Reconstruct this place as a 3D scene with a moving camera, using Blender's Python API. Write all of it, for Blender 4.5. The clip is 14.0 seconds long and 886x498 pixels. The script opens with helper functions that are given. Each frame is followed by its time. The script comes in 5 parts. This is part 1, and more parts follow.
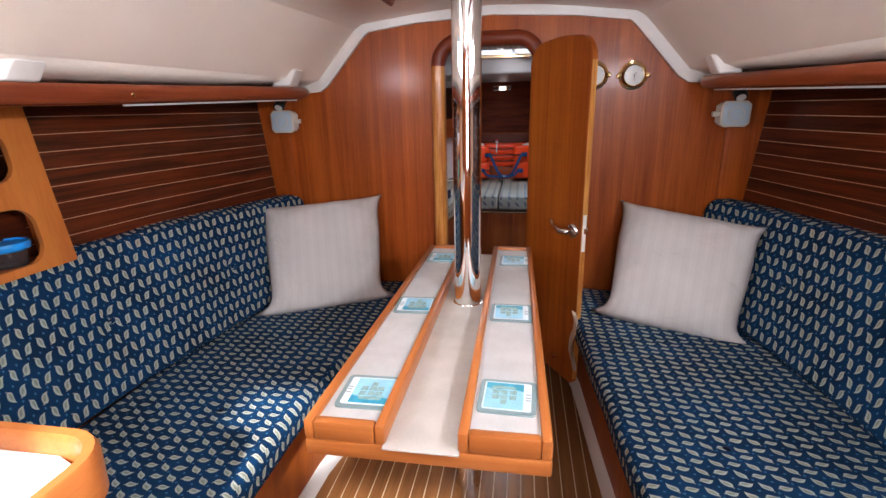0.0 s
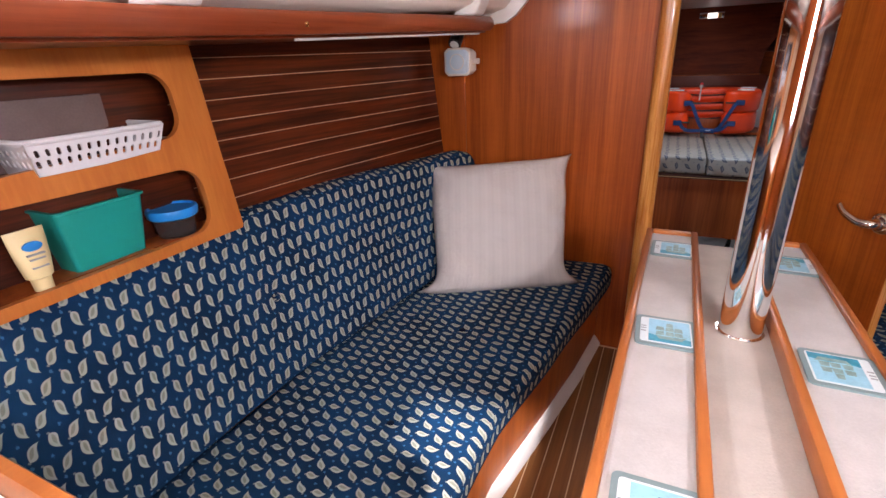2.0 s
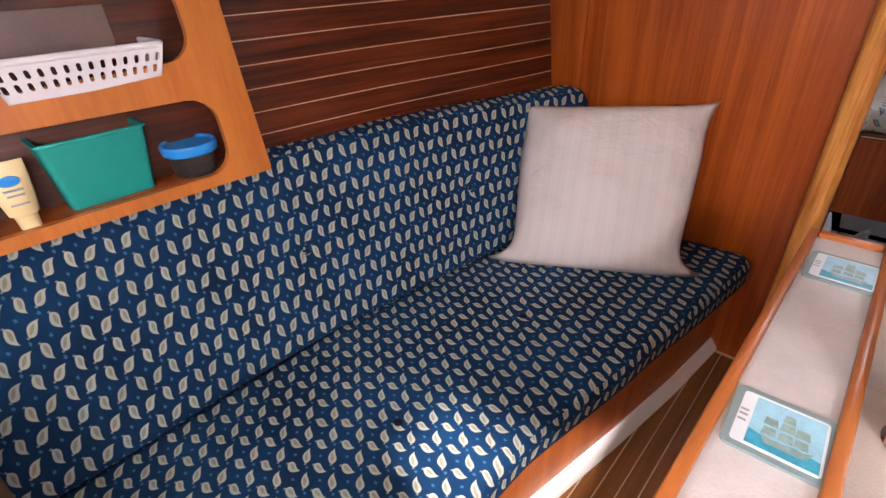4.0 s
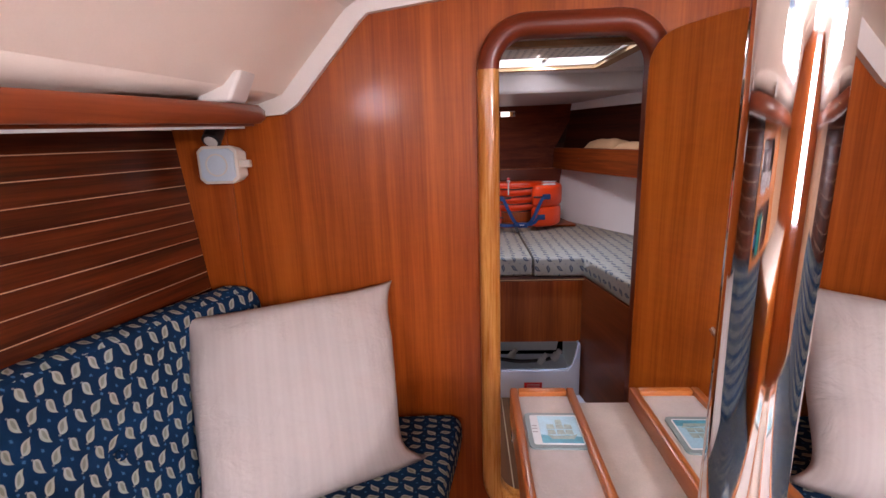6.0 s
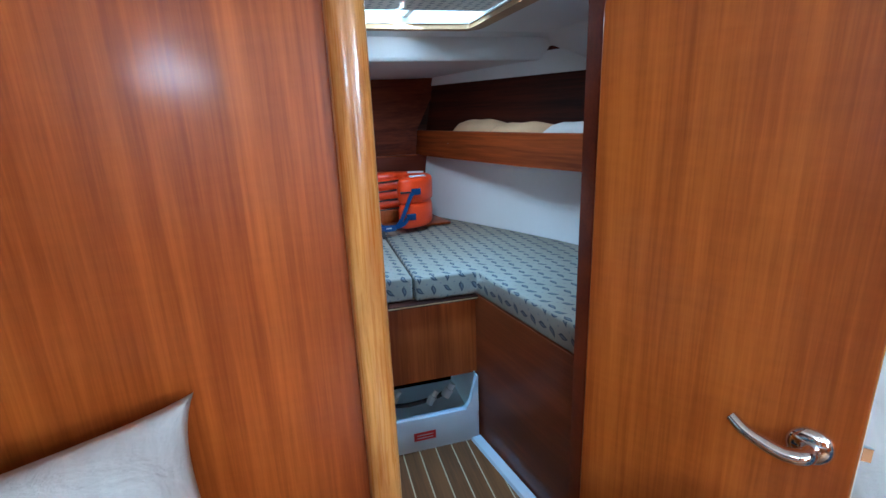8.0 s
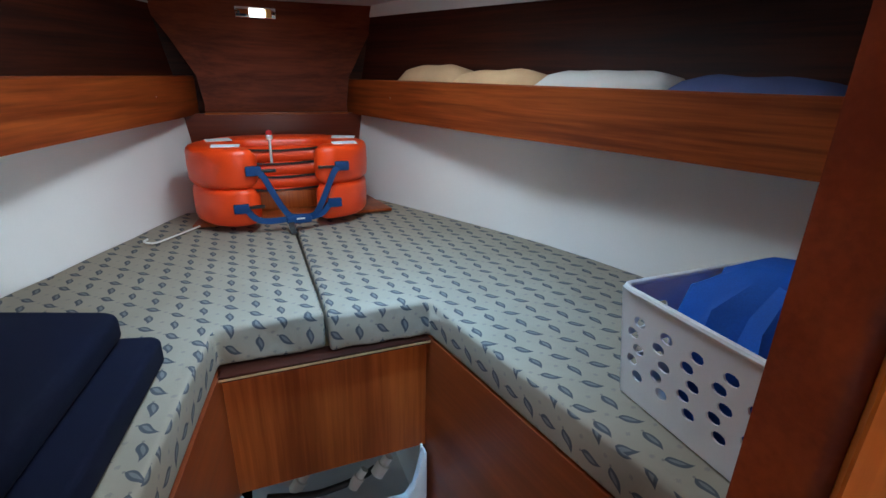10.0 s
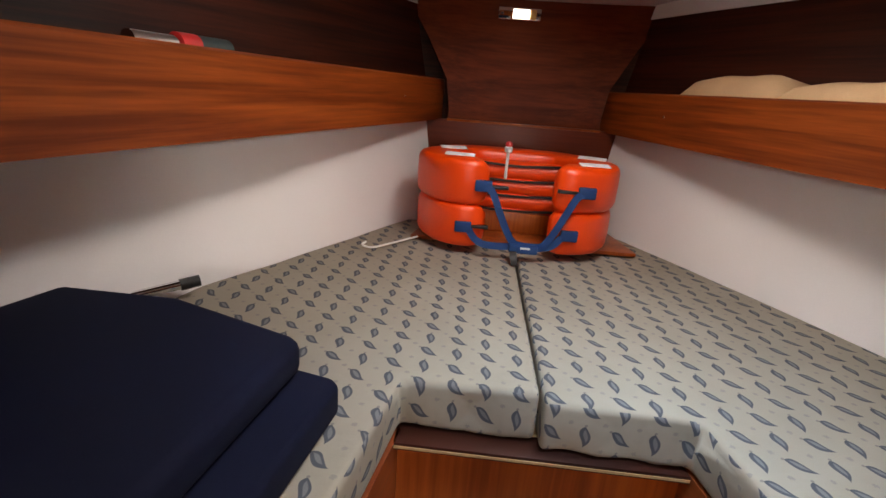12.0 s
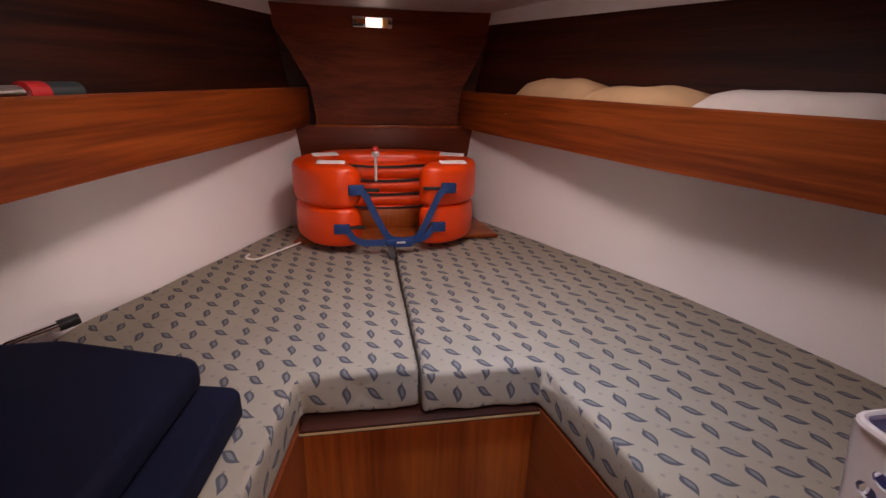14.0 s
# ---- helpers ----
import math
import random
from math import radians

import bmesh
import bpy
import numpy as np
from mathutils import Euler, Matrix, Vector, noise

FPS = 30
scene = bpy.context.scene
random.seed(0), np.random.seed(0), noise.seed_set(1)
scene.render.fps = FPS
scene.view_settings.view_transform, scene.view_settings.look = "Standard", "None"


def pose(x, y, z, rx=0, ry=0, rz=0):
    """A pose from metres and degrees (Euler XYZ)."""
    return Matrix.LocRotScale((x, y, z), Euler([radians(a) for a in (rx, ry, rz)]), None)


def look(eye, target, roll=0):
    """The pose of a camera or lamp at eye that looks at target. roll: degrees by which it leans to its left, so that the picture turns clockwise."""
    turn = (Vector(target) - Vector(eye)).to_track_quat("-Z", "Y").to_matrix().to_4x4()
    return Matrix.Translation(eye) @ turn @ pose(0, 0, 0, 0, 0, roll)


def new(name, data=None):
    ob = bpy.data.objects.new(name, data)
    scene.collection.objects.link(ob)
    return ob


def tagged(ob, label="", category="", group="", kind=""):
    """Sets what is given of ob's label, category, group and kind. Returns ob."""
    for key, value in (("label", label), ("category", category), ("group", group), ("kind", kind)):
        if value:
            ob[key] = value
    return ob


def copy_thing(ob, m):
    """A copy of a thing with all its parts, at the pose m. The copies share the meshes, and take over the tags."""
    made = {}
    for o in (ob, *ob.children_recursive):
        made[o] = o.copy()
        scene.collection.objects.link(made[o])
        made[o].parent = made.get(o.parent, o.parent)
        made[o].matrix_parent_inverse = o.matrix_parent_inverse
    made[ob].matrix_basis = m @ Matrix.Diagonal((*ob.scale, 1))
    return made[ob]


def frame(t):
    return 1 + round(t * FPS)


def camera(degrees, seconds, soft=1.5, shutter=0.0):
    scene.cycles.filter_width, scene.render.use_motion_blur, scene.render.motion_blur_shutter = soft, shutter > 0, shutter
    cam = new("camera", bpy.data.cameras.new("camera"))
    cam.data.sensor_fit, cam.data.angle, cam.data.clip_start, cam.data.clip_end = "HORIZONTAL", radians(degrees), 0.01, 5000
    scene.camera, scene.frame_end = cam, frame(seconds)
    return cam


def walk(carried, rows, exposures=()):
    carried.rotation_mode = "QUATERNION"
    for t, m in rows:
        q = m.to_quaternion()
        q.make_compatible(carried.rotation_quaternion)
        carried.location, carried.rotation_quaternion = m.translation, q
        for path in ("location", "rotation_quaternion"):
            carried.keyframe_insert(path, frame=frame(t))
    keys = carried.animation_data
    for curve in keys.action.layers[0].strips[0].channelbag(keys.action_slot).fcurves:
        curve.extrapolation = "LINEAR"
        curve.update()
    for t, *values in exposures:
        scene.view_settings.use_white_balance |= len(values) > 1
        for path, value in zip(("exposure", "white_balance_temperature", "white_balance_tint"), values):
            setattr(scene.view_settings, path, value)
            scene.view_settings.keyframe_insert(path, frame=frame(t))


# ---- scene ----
cam = camera(86.2, 14.0)
PATH = [
    (0, (-0.001, -0.01, 1.44), (-0.318, 1.881, 0.87), -1.2),
    (0.5, (-0.061, 0.099, 1.442), (-0.42, 1.985, 0.881), -1.0),
    (1, (-0.163, 0.221, 1.458), (-0.547, 2.096, 0.879), -0.8),
    (1.5, (-0.301, 0.312, 1.46), (-0.862, 2.136, 0.861), -1.2),
    (2, (-0.385, 0.371, 1.419), (-1.191, 2.037, 0.661), -2.5),
    (2.2, (-0.399, 0.407, 1.402), (-1.262, 2.021, 0.595), -3.0),
    (4.3, (-0.365, 0.81, 1.395), (-1.577, 2.038, 0.366), -3.0),
    (4.5, (-0.442, 0.817, 1.379), (-1.429, 2.245, 0.386), -1.8),
    (5, (-0.594, 0.872, 1.376), (-1.024, 2.579, 0.428), -2.5),
    (5.5, (-0.568, 0.949, 1.399), (-0.791, 2.798, 0.67), -2.7),
    (6, (-0.514, 1.01, 1.446), (-0.618, 2.955, 0.991), -1.9),
    (6.5, (-0.526, 1.066, 1.455), (-0.579, 3.009, 0.987), -2.0),
    (7, (-0.542, 1.327, 1.438), (-0.323, 3.254, 0.949), -3.0),
    (7.5, (-0.532, 1.574, 1.452), (0.023, 3.43, 0.956), -3.3),
    (8, (-0.524, 1.684, 1.454), (-0.021, 3.539, 0.9), -2.3),
    (8.5, (-0.534, 1.805, 1.416), (-0.007, 3.638, 0.815), -3.0),
    (8.7, (-0.534, 1.88, 1.41), (0.135, 3.66, 0.79), -2.3),
    (10.8, (-0.181, 2.7, 1.28), (0.443, 4.462, 0.567), 4.4),
    (11, (-0.202, 2.755, 1.258), (0.26, 4.559, 0.526), 4.9),
    (11.5, (-0.286, 2.797, 1.269), (-0.284, 4.676, 0.583), 2.7),
    (12, (-0.323, 2.77, 1.31), (-0.426, 4.662, 0.67), 4.5),
    (12.5, (-0.314, 2.728, 1.338), (-0.345, 4.618, 0.685), 4.3),
    (13, (-0.311, 2.709, 1.364), (-0.265, 4.612, 0.75), 1.0),
    (13.5, (-0.288, 2.687, 1.382), (-0.068, 4.574, 0.755), 0.6),
    (14, (-0.282, 2.632, 1.395), (0.058, 4.483, 0.72), 1.7),
]
walk(cam, [(t, look(eye, target, roll)) for t, eye, target, roll in PATH],
     [(0, 1.20, 6050, 16), (2.0, 1.36, 6350, 24), (4.3, 1.58, 6700, 24), (5.0, 1.78, 7500, 36), (5.6, 1.66, 7150, 31), (6.5, 1.42, 5750, 30), (7.0, 1.50, 5150, 18), (7.5, 1.64, 4700, 5), (8.2, 1.80, 4500, -9),
      (8.7, 1.80, 4250, -14), (10.8, 1.94, 6600, 10), (12.0, 1.92, 7500, 18), (12.6, 1.80, 7900, 26), (14, 1.50, 8000, 38)])

# ---- light ----
world = bpy.data.worlds.new("sky")
scene.world = world
world.use_nodes = True
_nt = world.node_tree
_sky = _nt.nodes.new("ShaderNodeTexSky")
_sky.sky_type, _sky.sun_disc = "NISHITA", False
SUN_ELEV, SUN_AZ = radians(36.6), radians(164.9)
_sky.sun_elevation, _sky.sun_rotation = SUN_ELEV, SUN_AZ
_nt.links.new(_sky.outputs[0], _nt.nodes["Background"].inputs[0])
_nt.nodes["Background"].inputs[1].default_value = 0.05


def lamp(name, kind, m, energy, color=(1, 1, 1), size=(0.1, 0.1)):
    data = bpy.data.lights.new(name, kind)
    data.energy, data.color = energy, color
    if kind == "AREA":
        data.shape, data.size, data.size_y = "RECTANGLE", size[0], size[1]
    ob = new(name, data)
    ob.matrix_basis = m
    return ob


_sun_from = Vector((math.sin(SUN_AZ) * math.cos(SUN_ELEV), math.cos(SUN_AZ) * math.cos(SUN_ELEV), math.sin(SUN_ELEV)))
_sun = lamp("sun", "SUN", look(_sun_from * 10, (0, 0, 0)), 5.0, (1.0, 0.97, 0.93))
_sun.data.angle = radians(2.5)
# daylight standing in the openings: companionway, side windows, fore hatch
lamp("companionway_daylight", "AREA", look((0.165, -0.93, 1.4), (0.0, 1.0, 2.1)), 6.5, (0.99, 0.98, 0.98), (0.5, 0.88))
lamp("slide_daylight", "AREA", look((-0.1, -0.8, 2.0), (-0.25, 0.3, 0.6)), 4.2, (0.93, 0.97, 1.0), (0.9, 0.3))
lamp("port_window_daylight", "AREA", look((-1.262, 0.36, 1.717), (0.8, 1.0, 1.88)), 10.5, (0.99, 0.98, 0.98), (1.0, 0.15))
lamp("starboard_window_daylight", "AREA", look((0.952, 0.36, 1.717), (-1.1, 1.0, 1.85)), 22.0, (0.99, 0.98, 0.98), (1.0, 0.15))
lamp("hatch_daylight", "AREA", look((-0.07, 3.42, 1.99), (-0.1, 3.5, 0.0)), 1.2, (0.95, 0.97, 1.0), (0.5, 0.6))
lamp("hatch_gap_daylight", "AREA", look((-0.07, 3.185, 1.822), (0.0, 3.47, 0.75)), 0.75, (0.38, 0.68, 1.0), (0.5, 0.12)).data.spread = radians(70)
lamp("hatch_fore_daylight", "AREA", look((-0.07, 3.675, 1.805), (-0.32, 3.70, 0.72)), 1.8, (0.97, 0.97, 0.98), (0.5, 0.16))

# ---- node helpers ----


class X:
    """A socket with arithmetic."""
    tree = None

    def __init__(self, s):
        self.s = s

    def op(self, kind, *others):
        n = X.tree.nodes.new("ShaderNodeMath")
        n.operation = kind
        for k, o in enumerate((self, *others)):
            if isinstance(o, X):
                X.tree.links.new(o.s, n.inputs[k])
            else:
                n.inputs[k].default_value = o
        return X(n.outputs[0])

    def __add__(self, o): return self.op("ADD", o)
    def __sub__(self, o): return self.op("SUBTRACT", o)
    def __mul__(self, o): return self.op("MULTIPLY", o)
    def __truediv__(self, o): return self.op("DIVIDE", o)

    def step(self, lo, hi):
        n = X.tree.nodes.new("ShaderNodeMapRange")
        n.interpolation_type = "SMOOTHSTEP"
        X.tree.links.new(self.s, n.inputs[0])
        n.inputs[1].default_value, n.inputs[2].default_value = lo, hi
        return X(n.outputs[0])


def start(name):
    mat = bpy.data.materials.new(name)
    mat.use_nodes = True
    X.tree = mat.node_tree
    return mat, mat.node_tree, mat.node_tree.nodes["Principled BSDF"]


def coords(nt, scale=(1, 1, 1), kind="Object", scatter=True):
    tc = nt.nodes.new("ShaderNodeTexCoord")
    mp = nt.nodes.new("ShaderNodeMapping")
    mp.inputs["Scale"].default_value = scale
    if scatter:
        inf, ad, sc = nt.nodes.new("ShaderNodeObjectInfo"), nt.nodes.new("ShaderNodeVectorMath"), nt.nodes.new("ShaderNodeVectorMath")
        sc.operation = "MULTIPLY"
        nt.links.new(inf.outputs["Random"], sc.inputs[0])
        sc.inputs[1].default_value = (7.3, 5.1, 9.7)
        nt.links.new(tc.outputs[kind], ad.inputs[0])
        nt.links.new(sc.outputs[0], ad.inputs[1])
        nt.links.new(ad.outputs[0], mp.inputs[0])
    else:
        nt.links.new(tc.outputs[kind], mp.inputs[0])
    return mp.outputs[0]


def noise_tex(nt, vec, scale, detail=4, rough=0.55, distort=0.0):
    n = nt.nodes.new("ShaderNodeTexNoise")
    n.inputs["Scale"].default_value, n.inputs["Detail"].default_value = scale, detail
    n.inputs["Roughness"].default_value, n.inputs["Distortion"].default_value = rough, distort
    nt.links.new(vec, n.inputs["Vector"])
    return n.outputs[0]


def mix(nt, fac, a, b, blend="MIX"):
    n = nt.nodes.new("ShaderNodeMix")
    n.data_type, n.blend_type = "RGBA", blend
    for k, v in ((0, fac), (6, a), (7, b)):
        if isinstance(v, X):
            v = v.s
        if isinstance(v, bpy.types.NodeSocket):
            nt.links.new(v, n.inputs[k])
        else:
            n.inputs[k].default_value = v if k == 0 else (*v, 1)
    return n.outputs[2]


def bump(nt, bsdf, height, strength, distance):
    n = nt.nodes.new("ShaderNodeBump")
    n.inputs["Strength"].default_value, n.inputs["Distance"].default_value = strength, distance
    nt.links.new(height, n.inputs["Height"])
    nt.links.new(n.outputs[0], bsdf.inputs["Normal"])


def wood(name, dark, light, grain="z", rough=0.32, coat=0.35, band=9.0, fine=120.0, spread=(0.32, 0.68), coat_rough=0.18, stretch=0.07, level=False, figure=0.0):
    """Varnished wood: broad bands, fine fibres and blotches along the grain, with a cross ripple where figure is set."""
    mat, nt, b = start(name)
    k = "xyz".index(grain)
    sc = [band] * 3
    sc[k] = band * stretch
    if level:
        sc[0] = sc[1] = band * stretch
    big = noise_tex(nt, coords(nt, sc), 1.0, 5, 0.6, 0.35)
    sc = [fine] * 3
    sc[k] = fine * 0.03
    if level:
        sc[0] = sc[1] = fine * 0.03
    fib = noise_tex(nt, coords(nt, sc), 1.0, 3, 0.6)
    sc = [1.6] * 3
    sc[k] = 0.5
    blotch = noise_tex(nt, coords(nt, sc), 1.0, 2)
    f = (X(big) * 0.62 + X(fib) * 0.3 + X(blotch) * 0.2)
    if figure:
        sc = [14.0] * 3
        sc[k] = 60.0
        f = f + (X(noise_tex(nt, coords(nt, sc), 1.0, 2, 0.5, 0.6)) - 0.5) * (figure * 0.22)
    f = f.step(spread[0] + 0.06, spread[1] + 0.06)
    nt.links.new(mix(nt, f, dark, light), b.inputs["Base Color"])
    r = X(fib) * 0.12 + (rough - 0.06)
    nt.links.new(r.s, b.inputs["Roughness"])
    b.inputs["Coat Weight"].default_value, b.inputs["Coat Roughness"].default_value = coat, coat_rough
    b.inputs["Specular IOR Level"].default_value = 0.28 if coat else 0.2
    bump(nt, b, fib, 0.12, 0.0006)
    return mat


def plain(name, color, rough=0.5, metal=0.0, vary=0.06, scale=6.0, grain=200.0, relief=0.0003, spec=0.5):
    mat, nt, b = start(name)
    c = coords(nt)
    n1, n2 = noise_tex(nt, c, scale, 3), noise_tex(nt, c, grain, 2)
    lo = tuple(v * (1 - vary) for v in color)
    hi = tuple(min(1, v * (1 + vary)) for v in color)
    nt.links.new(mix(nt, (X(n1) * 0.7 + X(n2) * 0.3).step(0.3, 0.7), lo, hi), b.inputs["Base Color"])
    nt.links.new((X(n1) * 0.1 + (rough - 0.05)).s, b.inputs["Roughness"])
    b.inputs["Metallic"].default_value = metal
    b.inputs["Specular IOR Level"].default_value = spec
    if relief:
        bump(nt, b, n2, 0.25, relief)
    return mat


def leaf(u, v, cell, cx, cy, angle, length, width, bend):
    """Masks of one leaf at each node of a diamond lattice of a repeating print: the outline, the mark inside and the stalk."""
    cu, cv = cell
    a = ((u / cu - cx) + (v / cv - cy) + 0.5).op("FRACT") - 0.5
    b = ((v / cv - cy) - (u / cu - cx) + 0.5).op("FRACT") - 0.5
    px, py = (a - b) * (cu / 2), (a + b) * (cv / 2)
    c, s = math.cos(radians(angle)), math.sin(radians(angle))
    t = (px * c + py * s) / (length / 2)
    q = py * c - px * s - (t * 2.2 + 0.4).op("SINE") * (width * bend)
    w = (t * t * -1.0 + 1.0).op("MAXIMUM", -0.3) * (t * -0.5 + 0.78).op("MAXIMUM", 0.1) * width
    edge = w - q.op("ABSOLUTE")
    mask = edge.step(-0.0003, 0.0012)
    inner = (w * 0.5 - (q - width * 0.1).op("ABSOLUTE") - ((t + 0.15) * (t + 0.15)) * (width * 0.5)).step(0.0, 0.0022)
    st = t + 1.06
    stalk = ((st * st * 60.0 + (q / width) * (q / width) * 14.0) * -1.0 + 1.0).step(0.0, 0.6)
    return mask.op("MAXIMUM", stalk * 0.5), inner


def leaf_fabric(name, ground, ground2, pale, mark, cell, length, width, speck, angles, at, relief=0.0025):
    """Printed cloth: two kinds of leaf turned to two angles, halfway between one another, with small specks in the gaps."""
    mat, nt, b = start(name)
    vec = coords(nt, kind="UV", scatter=False)
    wob = nt.nodes.new("ShaderNodeTexNoise")
    wob.inputs["Scale"].default_value = 14
    nt.links.new(vec, wob.inputs["Vector"])
    sep = nt.nodes.new("ShaderNodeSeparateXYZ")
    nt.links.new(vec, sep.inputs[0])
    shift = X(wob.outputs[0]) * 0.010
    u, v = X(sep.outputs[0]) + shift, X(sep.outputs[1]) + shift
    m1, i1 = leaf(u, v, cell, at[0], at[1], angles[0], length[0], width, 0.30)
    m2, i2 = leaf(u, v, cell, at[0] + 0.03, at[1] + 0.51, angles[1], length[1], width, -0.34)
    px = (u / (cell[0] / 2) - (2 * at[0] + 0.03)).op("FRACT") - 0.5
    py = (v / (cell[1] / 2) - (2 * at[1] + 0.03)).op("FRACT") - 0.5
    ragged = noise_tex(nt, vec, 420, 2)
    dot = ((px * px + py * py).op("SQRT") * -1.0 + X(ragged) * 0.20 - 0.01).step(0.0, 0.03)
    weave = noise_tex(nt, vec, 900, 2)
    cloudy = noise_tex(nt, vec, 5, 3)
    base = mix(nt, (X(cloudy) * 0.6 + X(weave) * 0.4).step(0.3, 0.7), ground, ground2)
    base = mix(nt, dot * 0.75, base, speck)
    col = mix(nt, m1.op("MAXIMUM", m2), base, pale)
    col = mix(nt, i1.op("MAXIMUM", i2) * (X(ragged) * 0.6 + 0.35), col, mark)
    nt.links.new(col, b.inputs["Base Color"])
    b.inputs["Roughness"].default_value = 0.85
    b.inputs["Specular IOR Level"].default_value = 0.12
    bump(nt, b, (X(weave) * 0.4 + X(noise_tex(nt, vec, 28, 3)) + X(noise_tex(nt, vec, 7, 3)) * 2.0).s, 0.4, relief)
    return mat


def striped_cloth(name, a, c, pitch):
    mat, nt, b = start(name)
    vec = coords(nt, kind="UV", scatter=False)
    sep = nt.nodes.new("ShaderNodeSeparateXYZ")
    nt.links.new(vec, sep.inputs[0])
    u = X(sep.outputs[0])
    band = ((u / pitch) * 6.283).op("SINE") * 0.6 + ((u / (pitch * 0.37)) * 6.283).op("SINE") * 0.4
    weave = noise_tex(nt, vec, 700, 2)
    f = (band * 0.14 + X(weave) * 0.5 + X(noise_tex(nt, vec, 6, 3)) * 0.5).step(0.0, 1.0)
    nt.links.new(mix(nt, f, a, c), b.inputs["Base Color"])
    b.inputs["Roughness"].default_value, b.inputs["Specular IOR Level"].default_value = 0.8, 0.25
    bump(nt, b, (X(noise_tex(nt, vec, 9, 4, 0.6, 0.6)) + X(weave) * 0.08).s, 0.7, 0.018)
    return mat


# ---- materials ----
M_BULK = wood("sapele_bulkhead", (0.215, 0.035, 0.0028), (0.455, 0.108, 0.0105), "z", 0.38, 0.11, 20, 150, (0.30, 0.72), 0.13, 0.025, figure=0.25)
M_DOOR = wood("door_veneer", (0.225, 0.043, 0.0034), (0.440, 0.115, 0.0105), "z", 0.38, 0.11, 24, 170, (0.30, 0.71), 0.13, 0.025, figure=0.4)
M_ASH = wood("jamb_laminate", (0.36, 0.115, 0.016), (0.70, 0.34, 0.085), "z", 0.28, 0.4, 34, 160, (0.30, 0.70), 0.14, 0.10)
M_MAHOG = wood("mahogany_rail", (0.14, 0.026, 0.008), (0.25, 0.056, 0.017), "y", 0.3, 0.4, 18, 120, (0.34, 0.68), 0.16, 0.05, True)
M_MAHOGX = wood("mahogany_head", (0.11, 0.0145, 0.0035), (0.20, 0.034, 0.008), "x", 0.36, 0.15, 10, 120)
M_LINING = wood("dark_hull_planks", (0.024, 0.0040, 0.0014), (0.165, 0.029, 0.0056), "y", 0.36, 0.15, 26, 140, (0.34, 0.78), 0.2, 0.05, True)
M_TEAK = wood("table_teak", (0.33, 0.095, 0.020), (0.47, 0.155, 0.036), "y", 0.33, 0.35, 9, 120)
M_TEAKX = wood("table_teak_cross", (0.33, 0.095, 0.020), (0.47, 0.155, 0.036), "x", 0.33, 0.35, 9, 120)
M_LOCKER = wood("locker_teak", (0.40, 0.115, 0.020), (0.52, 0.175, 0.034), "z", 0.38, 0.2, 9, 120)
M_FLOOR = wood("sole_teak", (0.115, 0.043, 0.012), (0.235, 0.098, 0.028), "y", 0.42, 0.2, 16, 120)
M_PLY = wood("ply_panel", (0.20, 0.036, 0.006), (0.41, 0.100, 0.016), "z", 0.4, 0.15, 9, 90, (0.36, 0.66), 0.2, 0.06)
M_PLYEDGE = plain("ply_edge", (0.42, 0.26, 0.12), 0.6, vary=0.2, scale=3, grain=60)
M_SIDE = wood("berth_side_panel", (0.15, 0.030, 0.008), (0.25, 0.058, 0.015), "y", 0.36, 0.2, 12, 110, (0.34, 0.68), 0.2, 0.05, True)
M_FIDDLE = wood("berth_fiddle", (0.13, 0.022, 0.005), (0.37, 0.082, 0.014), "y", 0.36, 0.18, 24, 100, (0.36, 0.70), 0.2, 0.05, True)
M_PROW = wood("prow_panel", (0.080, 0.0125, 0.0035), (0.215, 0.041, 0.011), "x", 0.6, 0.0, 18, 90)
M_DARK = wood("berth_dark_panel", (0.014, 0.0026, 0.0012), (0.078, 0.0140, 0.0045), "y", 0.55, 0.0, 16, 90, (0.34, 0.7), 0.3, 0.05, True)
M_HOLLY = plain("holly_strip", (0.62, 0.49, 0.32), 0.5, vary=0.12)
M_SEAM = plain("pale_seam", (0.52, 0.32, 0.19), 0.5, vary=0.15)
M_WHITE = plain("cream_gelcoat", (0.88, 0.78, 0.67), 0.38, vary=0.03, scale=2.5, relief=0.0001)
M_TRIM = plain("white_trim", (0.78, 0.76, 0.71), 0.4, vary=0.03)
M_VINYL = plain("white_vinyl", (0.87, 0.85, 0.83), 0.5, vary=0.03, scale=2, grain=260, relief=0.0004)
M_BERTHROOF = plain("white_headliner", (0.76, 0.76, 0.75), 0.45, vary=0.03, scale=3)
M_CHROME = plain("polished_steel", (0.82, 0.81, 0.80), 0.06, 1.0, 0.02, relief=0)
M_BRASS = plain("brass", (0.75, 0.55, 0.26), 0.2, 1.0, 0.05, relief=0)
M_BLACK = plain("black_plastic", (0.015, 0.015, 0.016), 0.4)
M_LAMPBODY = plain("ivory_plastic", (0.72, 0.67, 0.58), 0.4, vary=0.04)
M_LENS = plain("frosted_lens", (0.55, 0.68, 0.76), 0.3, vary=0.05)
M_DIAL = plain("dial_face", (0.66, 0.66, 0.62), 0.35, vary=0.03)
M_NAVYLEAF = leaf_fabric("navy_leaf_print", (0.0020, 0.0140, 0.038), (0.0042, 0.039, 0.108), (0.35, 0.37, 0.31), (0.15, 0.155, 0.10), (0.097, 0.075), (0.0405, 0.038), 0.0118, (0.04, 0.15, 0.30), (125, 23), (0.825, 0.10))
